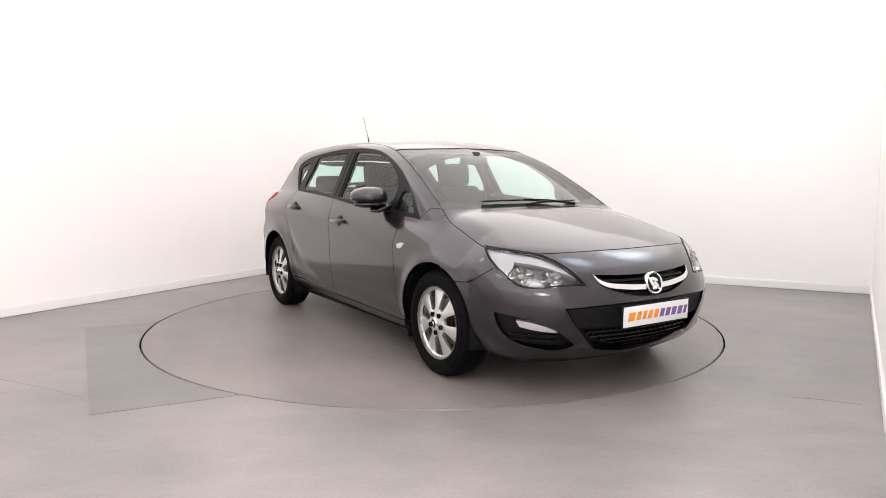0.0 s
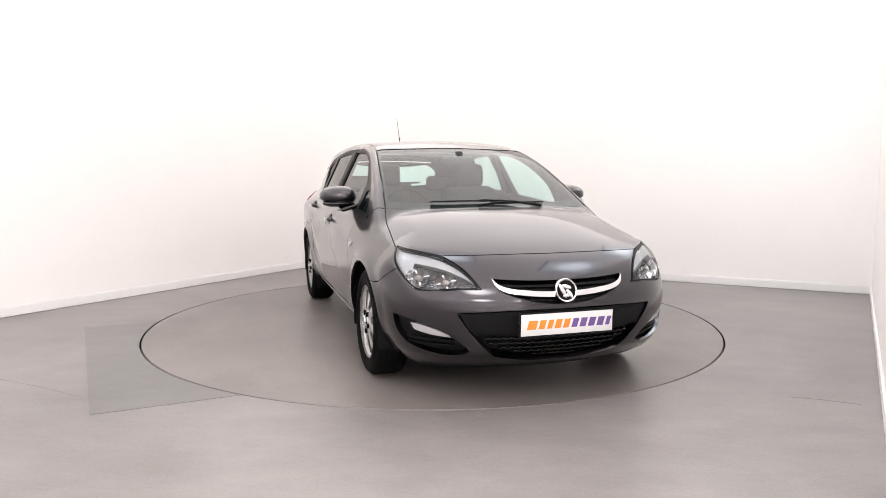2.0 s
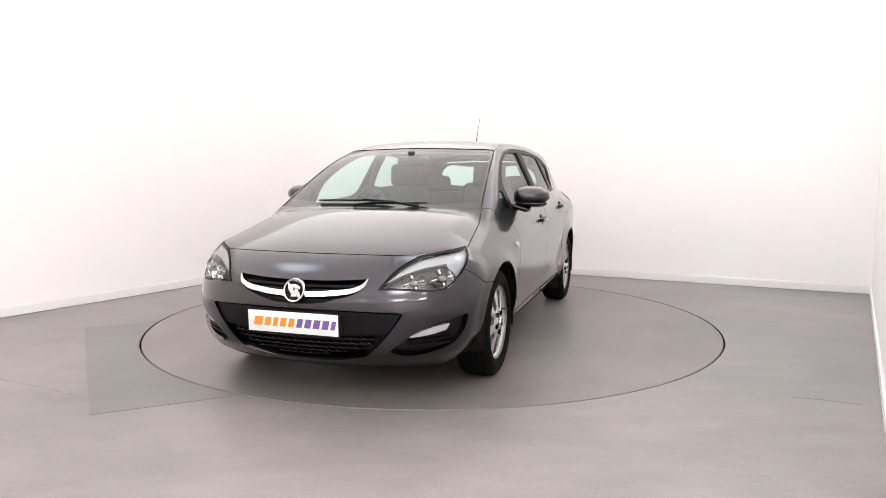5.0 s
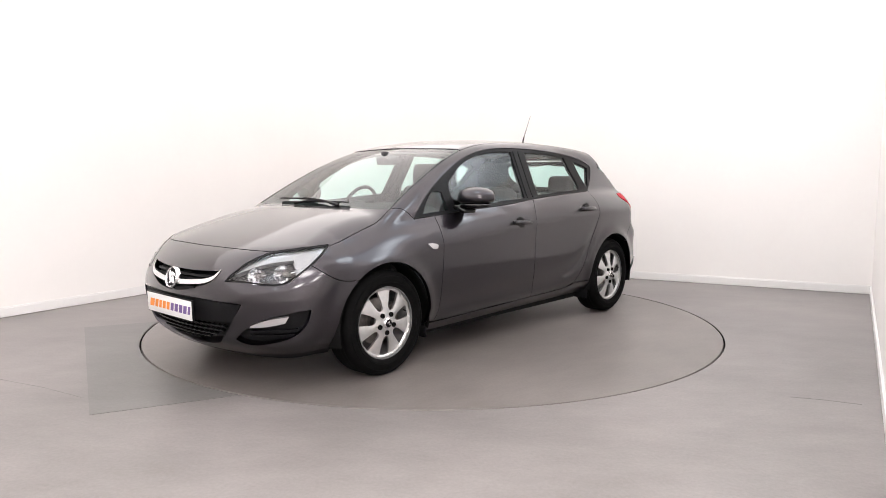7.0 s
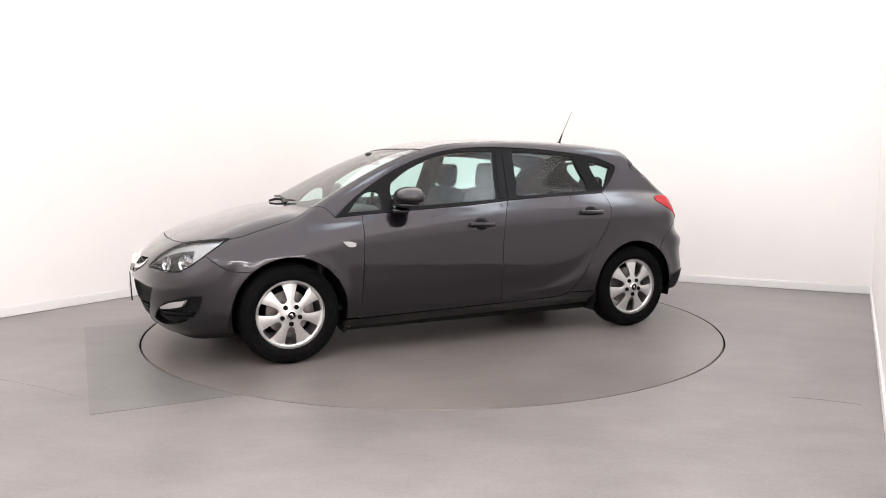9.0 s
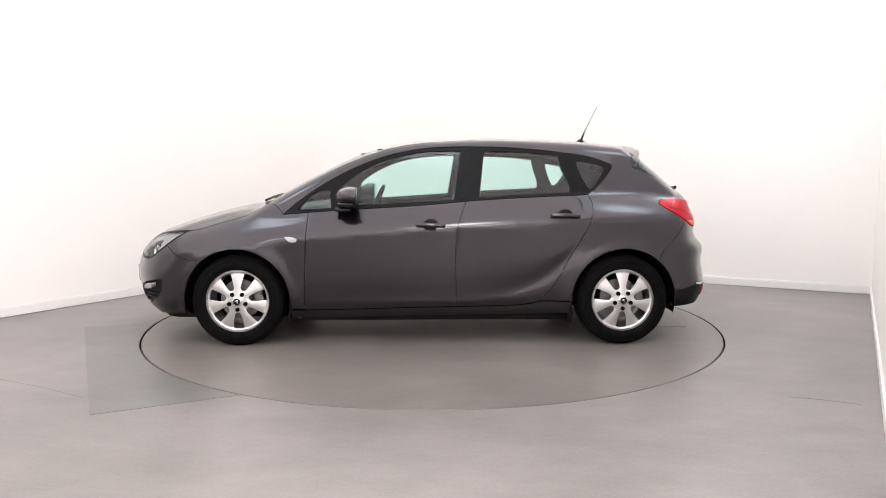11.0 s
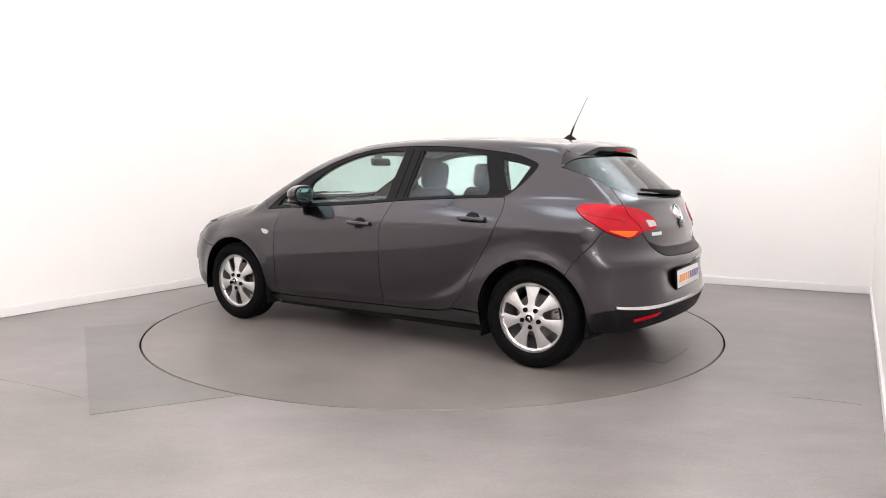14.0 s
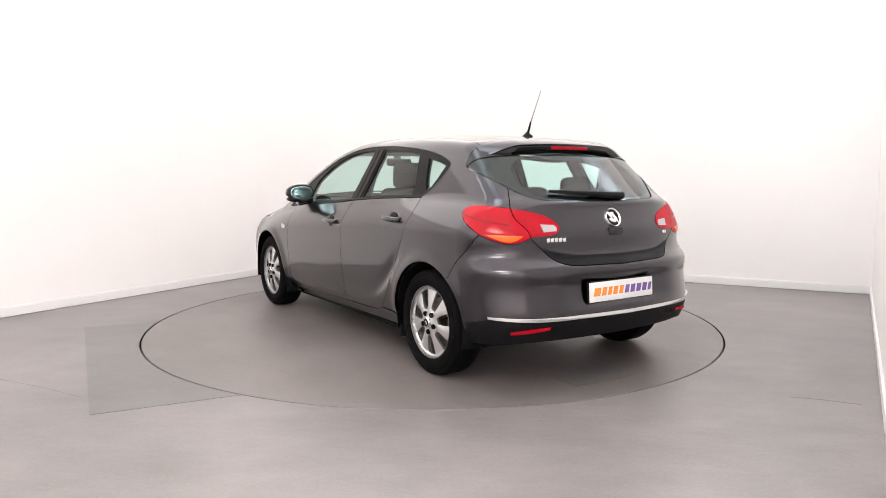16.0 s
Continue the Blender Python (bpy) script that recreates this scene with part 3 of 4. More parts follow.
# thin bright-edged rubber strip under the windows
panel("waist_seal", "side", joined(dlo_low, line("side", (1.03, .915), (1.0, .931)), line("side", (1.0, .931), (.71, .953), (.35, .975), (0, .998), (-.25, 1.021), (-.6, 1.043), (-1.09, 1.064))), BLACK, CAR, gap=0.001, sink=-0.004, depth=0.02, mirror=True)
panel("pillar_cover", "side", joined(line("side", (-.185, 1.02), (-.235, 1.372)), line("side", (-.235, 1.372), (-.289, 1.374)), line("side", (-.289, 1.374), (-.249, 1.022)), line("side", (-.249, 1.022), (-.185, 1.02))), BLACK, CAR, sink=-0.001, gap=0.002, depth=0.012, mirror=True)
panel("pillar_cover", "side", joined(line("side", (-.255, 1.023), (-.295, 1.374)), line("side", (-.295, 1.374), (-.36, 1.372)), line("side", (-.36, 1.372), (-.315, 1.026)), line("side", (-.315, 1.026), (-.255, 1.023))), BLACK, CAR, sink=-0.001, gap=0.002, depth=0.012, mirror=True)

# ---- front ----
grille = both(joined(line("front", (2.185, 0, .652), (2.17, .16, .653), (2.13, .372, .664)), line("front", (2.13, .372, .664), (2.145, .36, .635), (2.19, .25, .575), (2.215, .12, .545), (2.22, 0, .538))))
intake = both(joined(line("front", (2.235, 0, .512), (2.21, .28, .510), (2.13, .56, .498)), line("front", (2.13, .56, .498), (2.15, .47, .37), (2.14, .36, .262)), line("front", (2.14, .36, .262), (2.15, .2, .232), (2.155, 0, .225))))
fog = joined(line("front", (1.855, .81, .468), (1.95, .75, .452), (2.09, .60, .385), (2.125, .49, .295)), line("front", (2.125, .49, .295), (2.10, .52, .278), (2.0, .66, .285), (1.93, .76, .325), (1.87, .80, .40), (1.855, .81, .468)))
BUMPER = panel("front_bumper", "front", both(joined(hood_nose[::-1], lamp_in, lamp_low, bumper_f, arch_ff, bumper_foot)), PAINT, CAR, holes=[grille, intake, fog, fog * (1, -1, 1)], grid=0.022, depth=0.05)
panel("grille_back", "front", grille, BLACK, CAR, sink=0.045, gap=-0.01, depth=0, label="black grille backing")
panel("intake_back", "front", intake, BLACK, CAR, sink=0.05, gap=-0.01, depth=0, label="black air intake backing")
for z in (.560, .585, .612, .636):
    w = {.560: .17, .585: .25, .612: .31, .636: .345}[z]
    panel("grille_bar", "front", both(joined(line("front", (2.2, 0, z + .007), (2.15, w, z + .010)), line("front", (2.15, w, z + .010), (2.15, w, z - .002)), line("front", (2.15, w, z - .002), (2.2, 0, z - .005)))), BLACK, CAR, sink=0.022, gap=0, depth=0.02)
# chrome wings of the grille, either side of the round badge
wing = joined(line("front", (2.13, .374, .668), (2.14, .355, .646), (2.16, .32, .626), (2.19, .22, .609), (2.205, .14, .602), (2.212, .06, .598)), line("front", (2.212, .06, .598), (2.215, .06, .572)), line("front", (2.215, .06, .572), (2.205, .15, .577), (2.185, .23, .585), (2.16, .31, .601), (2.14, .355, .630), (2.13, .374, .668)))
panel("grille_wing", "front", wing, CHROME, CAR, sink=-0.006, gap=0, depth=0.022, grid=0.012, mirror=True, label="chrome grille wing")


def badge(x, z, r, tilt, parent):
    """Round chrome badge with a plain raised device."""
    m = pose(x, 0, z, 0, tilt, 0)
    bm = bmesh.new()
    lathe(bm, [(0, .004), (r * .80, .004), (r * .83, .010), (r * .93, .014), (r, .008), (r, -.012), (0, -.012)], 40, "x", m)
    b = part("badge", bm, CHROME, parent, "round chrome badge")
    bm = bmesh.new()
    lathe(bm, [(0, .0065), (r * .79, .0065), (r * .79, .003), (0, .003)], 40, "x", m)
    part("badge_field", bm, BLACK, b, "dark badge ground")
    bm = bmesh.new()
    for dy, dz, wy, wz, turn in ((-.30, .05, .20, .62, 28), (.10, .30, .46, .20, -18), (.30, -.25, .20, .42, 35), (.02, -.42, .34, .16, 10)):
        bmesh.ops.create_uvsphere(bm, u_segments=16, v_segments=10, radius=1, matrix=m @ pose(.005, dy * r, dz * r, turn) @ Matrix.Diagonal((.007, wy * r, wz * r, 1)))
    part("badge_device", bm, CHROME, b, "raised chrome shape")
    return b


badge(2.222, .603, .063, -14, CAR)
# intake: upper blank, honeycomb mesh below
panel("intake_blank", "front", both(joined(line("front", (2.235, 0, .508), (2.21, .28, .506), (2.135, .55, .494)), line("front", (2.135, .55, .494), (2.14, .51, .425), (2.15, .485, .385)), line("front", (2.15, .485, .385), (2.21, .27, .375), (2.23, 0, .372)))), PLASTIC, CAR, sink=0.012, gap=0.002, depth=0.03, label="black plastic intake blank")
for k, z in enumerate((.245, .272, .299, .326, .353)):
    for i in range(-9, 10):
        y = (i + (k % 2) * .5) * .047
        if abs(y) < .02 + .44 * min(1, (z - .19) / .15) and abs(y) < .46:
            c = line("front", (2.2, y - .0225, z), (2.2, y, z + .009), (2.2, y + .0225, z))
            d = line("front", (2.2, y + .0225, z - .006), (2.2, y, z + .002), (2.2, y - .0225, z - .006))
            panel("intake_slat", "front", np.concatenate([c, d]), GLOSS_BLACK, CAR, sink=0.018, gap=0, depth=0.02, grid=0.05)
for f in panel("fog_recess", "front", fog, PLASTIC, [BUMPER, BUMPER], sink=0.035, gap=-0.008, depth=0, mirror=True, label="black fog lamp recess"):
    f.parent = CAR
for z in (.318, .345):
    panel("recess_slat", "front", joined(line("front", (1.92, .78, z + .012), (2.0, .70, z + .006), (2.08, .56, z)), line("front", (2.08, .56, z), (2.08, .56, z - .012)), line("front", (2.08, .56, z - .012), (2.0, .70, z - .008), (1.92, .78, z - .002))), BLACK, CAR, sink=0.02, gap=0, depth=0.02, mirror=True)
drl = joined(line("front", (1.955, .748, .432), (2.03, .67, .415), (2.105, .60, .380)), line("front", (2.105, .60, .380), (2.11, .59, .366)), line("front", (2.11, .59, .366), (2.03, .67, .378), (1.97, .735, .397)), line("front", (1.97, .735, .397), (1.955, .748, .432)))
panel("daytime_lamp", "front", drl, FROST, CAR, sink=0.006, gap=0, depth=0.03, grid=0.015, mirror=True, label="clear daytime running lamp")
panel("front_undertray", "front", both(joined(bumper_foot[::-1], line("front", (1.695, .83, .223), (1.70, .80, .16)), line("front", (1.70, .80, .16), (1.9, .68, .155), (2.05, .35, .155), (2.09, 0, .155)))), PLASTIC, CAR, sink=0.02, depth=0.02)

# headlamps
lamp = joined(lamp_up, lamp_in, lamp_low, lamp_out)
LENSES = panel("headlamp", "front", lamp, LENS, CAR, gap=0.003, depth=0.01, grid=0.02, mirror=True, label="clear headlamp with chrome reflectors")
for h in LENSES:
    h.visible_shadow = False
# black rubber seal round the lens
rim = [tidy(flat("front", lamp), .0020), tidy(flat("front", lamp), .0085)]
at, fs, rings = sheet(rim, 0.02)
at = lift("front", at)
up = normals(at)
shell("lamp_seal", at + up * .0012, up, fs, rings, BLACK, LENSES, .006, "", True)
panel("headlamp_housing", "front", lamp, HOUSING, LENSES, gap=-0.006, sink=0.055, depth=0, grid=0.02, mirror=True)
bezel = joined(line("front", (1.70, .775, .797), (1.81, .705, .785), (1.94, .59, .758), (2.05, .485, .690), (2.10, .455, .650)), line("front", (2.10, .455, .650), (2.04, .52, .689), (1.97, .615, .722), (1.885, .705, .738)), line("front", (1.885, .705, .738), (1.89, .730, .648)), line("front", (1.89, .730, .648), (1.865, .752, .662), (1.82, .768, .705), (1.75, .778, .762), (1.70, .775, .797)))
panel("lamp_bezel", "front", bezel, BEZEL, LENSES, gap=0, sink=0.014, depth=0.03, grid=0.02, mirror=True, label="pale silver upper lamp bezel")
for s, side in ((0, 1), (1, -1)):
    for x, y, z, r in ((1.915, .675, .668, .064), (2.015, .565, .654, .058)):
        q = lift("front", flat("front", [(x, y, z)]))
        n = normals(q)[0]
        c = Vector(q[0] - n * .022) * 1
        c.y *= side
        way = Vector((n[0] * .9 + .35, n[1] * side * .8, n[2] * .5)).normalized()
        m = Matrix.Translation(c) @ way.to_track_quat("X", "Z").to_matrix().to_4x4() @ Matrix.Diagonal((1, 1.12, .84, 1))
        bm = bmesh.new()
        lathe(bm, [(r * .99, .006), (r * .97, .004), (r * .82, -.012), (r * .55, -.028), (r * .3, -.036), (0, -.038)], 36, "x", m)
        ref = part("reflector", bm, REFLECTOR, LENSES[s], "chrome reflector bowl")
        bm = bmesh.new()
        lathe(bm, [(0, .008), (r * .26, .004), (r * .30, -.03)], 20, "x", m)
        part("bulb_cap", bm, STEEL, LENSES[s])
        for a in (0.3, 1.9, 3.4, 4.9):
            bm = bmesh.new()
            box(bm, (.012, r * .42, r * .16), m @ pose(-.004, 0, 0, math.degrees(a)) @ pose(0, r * .62, 0), .003)
            part("reflector_facet", bm, REFLECTOR, LENSES[s])

# side indicators
ind = joined(line("side", (1.005, .765), (.945, .762), (.918, .752)), line("side", (.918, .752), (.925, .732)), line("side", (.925, .732), (.97, .733), (1.005, .765)))
panel("side_indicator", "side", ind, FROST, CAR, sink=-0.006, gap=0, depth=0.02, grid=0.012, mirror=True, label="clear side indicator")

# ---- rear ----
GATE = panel("tailgate", "rear", both(joined(glass_foot[::-1], gate_side, tl_split * 1, gate_foot)), PAINT, CAR, grid=0.025)
RGLASS = panel("rear_window", "rear", both(joined(glass_top[::-1], glass_low, glass_foot)), GLASS, GATE, gap=0.004, depth=0.004, sink=0.004)
RGLASS.visible_shadow = False
rg_in = both(joined(line("rear", (-1.56, 0, 1.300), (-1.555, .25, 1.297), (-1.57, .37, 1.280), (-1.61, .44, 1.235)), line("rear", (-1.61, .44, 1.235), (-1.72, .465, 1.14), (-1.80, .43, 1.085)), line("rear", (-1.80, .43, 1.085), (-1.86, .28, 1.07), (-1.88, 0, 1.066))))
panel("rear_window_seal", "rear", both(joined(glass_top[::-1], glass_low, glass_foot)), BLACK, GATE, holes=[rg_in], gap=0.002, depth=0.02, sink=0.006)
REAR_B = panel("rear_bumper", "rear", both(joined(gate_foot[::-1], tl_low, bumper_r, arch_rb, bumper_rfoot)), PAINT, CAR, grid=0.025, depth=0.04)
chr_up = line("rear", (-1.86, .81, .437), (-1.97, .66, .428), (-2.06, .35, .428), (-2.09, 0, .428))
chr_dn = line("rear", (-1.865, .81, .424), (-1.97, .66, .409), (-2.06, .35, .408), (-2.09, 0, .408))
panel("chrome_strip", "rear", both(np.concatenate([chr_up[::-1], chr_dn])), CHROME, REAR_B, sink=-0.012, gap=0, depth=0.02, grid=0.012, label="bright chrome bumper strip")
lower = both(joined(chr_dn[::-1] - (0, 0, .002), line("rear", (-1.865, .81, .422), (-1.80, .83, .405), (-1.725, .845, .385)), line("rear", (-1.725, .845, .385), (-1.704, .83, .265)), bumper_rfoot))
panel("bumper_valance", "rear", lower, PLASTIC, REAR_B, sink=-0.003, gap=0.001, depth=0.006, grid=0.03, label="dark lower valance of the rear bumper")
refl = joined(line("rear", (-1.93, .71, .352), (-1.97, .62, .364), (-2.01, .50, .374)), line("rear", (-2.01, .50, .374), (-2.01, .505, .360)), line("rear", (-2.01, .505, .360), (-1.98, .61, .346), (-1.93, .71, .338)), line("rear", (-1.93, .71, .338), (-1.93, .71, .352)))
panel("rear_reflector", "rear", refl, RED, REAR_B, sink=-0.009, gap=0, depth=0.015, grid=0.015, mirror=False, label="narrow red reflector")
panel("rear_reflector", "rear", refl * (1, -1, 1), RED, REAR_B, sink=-0.009, gap=0, depth=0.015, grid=0.015, mirror=False, label="narrow red reflector")
panel("rear_undertray", "rear", both(joined(bumper_rfoot[::-1], line("rear", (-1.704, .83, .265), (-1.70, .81, .245)), line("rear", (-1.70, .81, .245), (-1.9, .6, .262), (-1.97, .3, .27), (-1.99, 0, .27)))), PLASTIC, CAR, sink=0.02, depth=0.02)

TL = panel("tail_lamp", "rear", joined(tl_up, tl_split, tl_low, tl_out), RED, CAR, sink=-0.004, gap=0.002, depth=0.03, grid=0.015, mirror=True, label="red tail lamp with amber indicator")
for s, side in ((0, 1), (1, -1)):
    panel("tail_lamp_inner", "rear", joined(tl_split, tl_in) * (1, side, 1), RED, GATE, sink=-0.004, gap=0.002, depth=0.03, grid=0.015, label="red inner tail lamp")
    rev = joined(line("rear", (-1.915, .505, .922), (-1.94, .430, .917)), line("rear", (-1.94, .430, .917), (-1.952, .416, .900), (-1.955, .418, .884)), line("rear", (-1.955, .418, .884), (-1.94, .498, .880)), line("rear", (-1.94, .498, .880), (-1.915, .505, .922)))
    panel("reversing_lamp", "rear", rev * (1, side, 1), FROST, GATE, sink=-0.007, gap=0, depth=0.01, grid=0.02, label="clear reversing lamp")
amb = joined(line("rear", (-1.80, .795, .872), (-1.86, .72, .868), (-1.905, .61, .862)), line("rear", (-1.905, .61, .862), (-1.89, .675, .832), (-1.85, .735, .842), (-1.80, .795, .872)))
panel("rear_indicator", "rear", amb, AMBER, TL, sink=-0.007, gap=0, depth=0.01, grid=0.02, mirror=True, label="amber indicator lens")

# black strip painting in the shade under the tailgate's lower edge
gate_shade = both(joined(line("rear", (-2.05, 0, .747), (-2.04, .25, .752), (-2.0, .44, .772), (-1.972, .515, .795)), gate_foot[gate_foot[:, 2] < .795]))
panel("tailgate_shade", "rear", gate_shade, BLACK, GATE, sink=-0.0015, gap=0.003, depth=0.004, grid=0.025, label="black strip for the shaded underside of the tailgate edge")
for s, side in ((0, 1), (1, -1)):
    rib = joined(line("rear", (-1.64, .80, .975), (-1.74, .75, .950), (-1.85, .66, .925)), line("rear", (-1.85, .66, .925), (-1.85, .66, .917)), line("rear", (-1.85, .66, .917), (-1.74, .75, .942), (-1.64, .80, .967)), line("rear", (-1.64, .80, .967), (-1.64, .80, .975)))
    panel("lamp_rib", "rear", rib * (1, side, 1), DEEP_RED, TL[s], sink=-0.0055, gap=0, depth=0.003, grid=0.03)

# spoiler over the rear window
def spoiler():
    """A wing along the roof's rear edge: painted top, black underside with the brake lamp in it."""
    top, under = bmesh.new(), bmesh.new()
    rows, below = [], []
    for i in range(45):
        y = -.585 + 1.17 * i / 44
        a = abs(y)
        drop = max(0, a - .36) ** 1.5 * .62
        xf, xt = -1.42 - .02 * a, -1.625 + .37 * a * a
        zf = float(lift("top", [(xf, y)])[0][2]) + .0015
        zt = float(ROOF(xt)) - .115 * y * y - .006 - drop
        xm = (xf + xt) / 2
        zm = (zf + zt) / 2 + .012
        rows.append([top.verts.new(p) for p in ((xf, y, zf), (xm, y, zm), (xt + .014, y, zt + .004), (xt, y, zt - .006), (xt + .004, y, zt - .014))])
        t = min(1, max(.15, (.62 - a) / .16))
        below.append([under.verts.new(p) for p in ((xt + .004, y, zt - .014), (xt + .012, y, zt - .014 - .028 * t), (xt + .040, y, zt - .014 - .048 * t), (min(xt + .085, -1.46), y, zt - .014 - .050 * t), (xf - .015, y, zf - .03))])
    for bm, rr in ((top, rows), (under, below)):
        for a, b in zip(rr, rr[1:]):
            for k in range(4):
                bm.faces.new((a[k], a[k + 1], b[k + 1], b[k]))
        for end in (rr[0], rr[-1]):
            bm.faces.new(end)
    rows_end = [rows[0][3].co.copy(), rows[-1][3].co.copy()]
    part("spoiler", top, PAINT, GATE, "grey roof spoiler")
    part("spoiler_underside", under, GLOSS_BLACK, GATE, "black underside of the spoiler")
    bm = bmesh.new()
    z = float(ROOF(-1.62)) - .034
    box(bm, (.014, .31, .024), Matrix(), .004)
    bmesh.ops.subdivide_edges(bm, edges=[e for e in bm.edges if abs(e.verts[0].co.y - e.verts[1].co.y) > .2], cuts=12)
    bmesh.ops.transform(bm, matrix=pose(-1.611, 0, z, 0, -14), verts=bm.verts)
    for v in bm.verts:
        v.co.x += .37 * v.co.y ** 2
    part("brake_lamp", bm, RED, GATE, "red high-level brake lamp")

    # painted side fins from the wing's ends down to the corner of the glass, with black webs inside them
    for s in (1, -1):
        end = rows_end[1 if s > 0 else 0]
        a0 = Vector(lift("side", [(-1.435, 1.352)])[0]) + Vector((0, .004, .003))
        b0 = Vector(lift("rear", flat("rear", [tip]))[0]) + Vector((-.006, .006, 0))
        c0 = Vector((end[0], abs(end[1]) + .012, end[2]))
        d0 = Vector((-1.555, .46, 1.312))
        for nm, q, mat, thick in (("spoiler_fin", (a0, b0, c0), PAINT, .010), ("spoiler_web", (b0 + Vector((0, -.012, 0)), c0 + Vector((.004, -.012, -.008)), d0), GLOSS_BLACK, .006)):
            n = (q[1] - q[0]).cross(q[2] - q[0]).normalized()
            n = n if n.y > 0 else -n
            bm = bmesh.new()
            out, inn = [], []
            m = 8
            for i in range(m + 1):
                for j in range(m + 1 - i):
                    u, v = i / m, j / m
                    p = q[0] * (1 - u - v) + q[1] * u + q[2] * v
                    swell = .010 * 27 * u * v * (1 - u - v) if nm == "spoiler_fin" else 0
                    out.append(bm.verts.new((p + n * swell) * 1))
                    inn.append(bm.verts.new(p - n * thick))
            at = lambda i, j: sum(m + 1 - k for k in range(i)) + j
            for side in (out, inn):
                for i in range(m):
                    for j in range(m - i):
                        bm.faces.new((side[at(i, j)], side[at(i + 1, j)], side[at(i, j + 1)]))
                        if j < m - i - 1:
                            bm.faces.new((side[at(i + 1, j)], side[at(i + 1, j + 1)], side[at(i, j + 1)]))
            ring = [at(0, j) for j in range(m)] + [at(i, m - i) for i in range(m)] + [at(i, 0) for i in range(m, 0, -1)]
            for k in range(len(ring)):
                e, f = ring[k], ring[(k + 1) % len(ring)]
                bm.faces.new((out[e], out[f], inn[f], inn[e]))
            for v in bm.verts:
                v.co.y *= s
            part(nm, bm, mat, GATE)


spoiler()
gt = glass_top[glass_top[:, 1] > .40]
e = gt[np.argmin(gt[:, 1])]
cheek = joined(hatch_edge, gt, line("top", (e[0], e[1]), (-1.43, .44)), line("top", (-1.43, .44), (-1.43, .555)))
panel("tailgate_corner", "shoulder", cheek, GLOSS_BLACK, [GATE, GATE], depth=0.01, grid=0.02, mirror=True)
badge(-1.972, .947, .060, 180 + 24, GATE)


# ---- wheels ----
def wheel_set():
    def dish(r):
        """How far the wheel's face lies out, by radius."""
        return .055 - .022 * np.clip((r - .03) / .17, 0, 1) ** 2 + .014 * np.exp(-((r - .210) / .008) ** 2) + .010 * np.exp(-(r / .045) ** 2)

    hub = new("wheel")
    hub.parent = CAR
    bm = bmesh.new()
    prof = [(.2185, -.088), (.227, -.100), (.262, -.104), (.293, -.098), (.309, -.084), (.315, -.070), (.318, -.045), (.318, .045), (.315, .070), (.309, .084), (.293, .098), (.262, .104), (.232, .100), (.2185, .088)]
    lathe(bm, prof + [prof[0]], 96, "y")
    tyre = part("tyre", bm, RUBBER, hub, "black rubber tyre")
    for y in (-.052, -.018, .018, .052):
        bm = bmesh.new()
        lathe(bm, [(.3178, y - .004), (.3186, y - .003), (.3186, y + .003), (.3178, y + .004)], 96, "y")
        part("tread_groove", bm, DARK, tyre)
    for r in (.282, .246):
        bm = bmesh.new()
        z = .1015 if r > .26 else .1025
        lathe(bm, [(r - .0025, z - .002), (r - .001, z + .0018), (r + .001, z + .0018), (r + .0025, z - .002)], 96, "y")
        part("sidewall_rib", bm, RUBBER, tyre)
    bm = bmesh.new()
    lathe(bm, [(.2060, .055), (.202, .03), (.190, .0), (.182, -.03), (.190, -.085), (.208, -.09)], 80, "y")
    lathe(bm, [(.2135, .070), (.2178, .084), (.2178, .0905), (.2135, .0905), (.2135, .070)], 80, "y")
    part("rim_barrel", bm, SHADED_BARREL, hub, "silver rim barrel, coloured darker for the shade inside")
    # face: seven openings between seven spokes
    ring = [(.2128 * math.cos(2 * math.pi * i / 120), .2128 * math.sin(2 * math.pi * i / 120)) for i in range(120)]
    holes = []
    for k in range(7):
        a0 = math.radians(90 + 360 / 7 * (k + .5))
        # a U-shaped opening: round towards the hub, wide with rounded corners at the rim
        prof = [(.104 - .023 * math.cos(u), .023 * math.sin(u)) for u in np.linspace(0, math.pi / 2, 7)]
        prof += [(.125, .0285), (.150, .0325), (.176, .0360)]
        prof += [(.188 + .012 * math.sin(u), .0250 + .0115 * math.cos(u)) for u in np.linspace(0, math.pi / 2, 5)] + [(.2015, .012), (.2020, .0)]
        prof = prof + [(r_, -w_) for r_, w_ in prof[-2:0:-1]]
        pts = [(rr * math.cos(a0) - ww * math.sin(a0), rr * math.sin(a0) + ww * math.cos(a0)) for rr, ww in prof]
        holes.append(np.array(pts))
    v, fs, rings = sheet([np.array(ring)] + [tidy(h, 0) for h in holes], 0.011)
    r = np.hypot(v[:, 0], v[:, 1])
    # spokes are crowned along their middles
    ang = (np.arctan2(v[:, 1], v[:, 0]) - math.pi / 2) * 7 / (2 * math.pi)
    off = np.abs(ang - np.round(ang)) * 2
    def height(q):
        rr = np.hypot(q[:, 0], q[:, 1])
        an = (np.arctan2(q[:, 1], q[:, 0]) - math.pi / 2) * 7 / (2 * math.pi)
        of = np.abs(an - np.round(an)) * 2
        return dish(rr) - .017 * of ** 2 * np.clip((rr - .06) / .05, 0, 1) * np.clip((.205 - rr) / .02, 0, 1)
    h = height(v)
    e = 5e-4
    gx = (height(v + (e, 0)) - height(v - (e, 0))) / (2 * e)
    gz = (height(v + (0, e)) - height(v - (0, e))) / (2 * e)
    n = np.stack([-gx, np.ones(len(v)), -gz], 1)
    n /= np.linalg.norm(n, axis=1)[:, None]
    p = np.stack([v[:, 0], h + .036, v[:, 1]], 1)
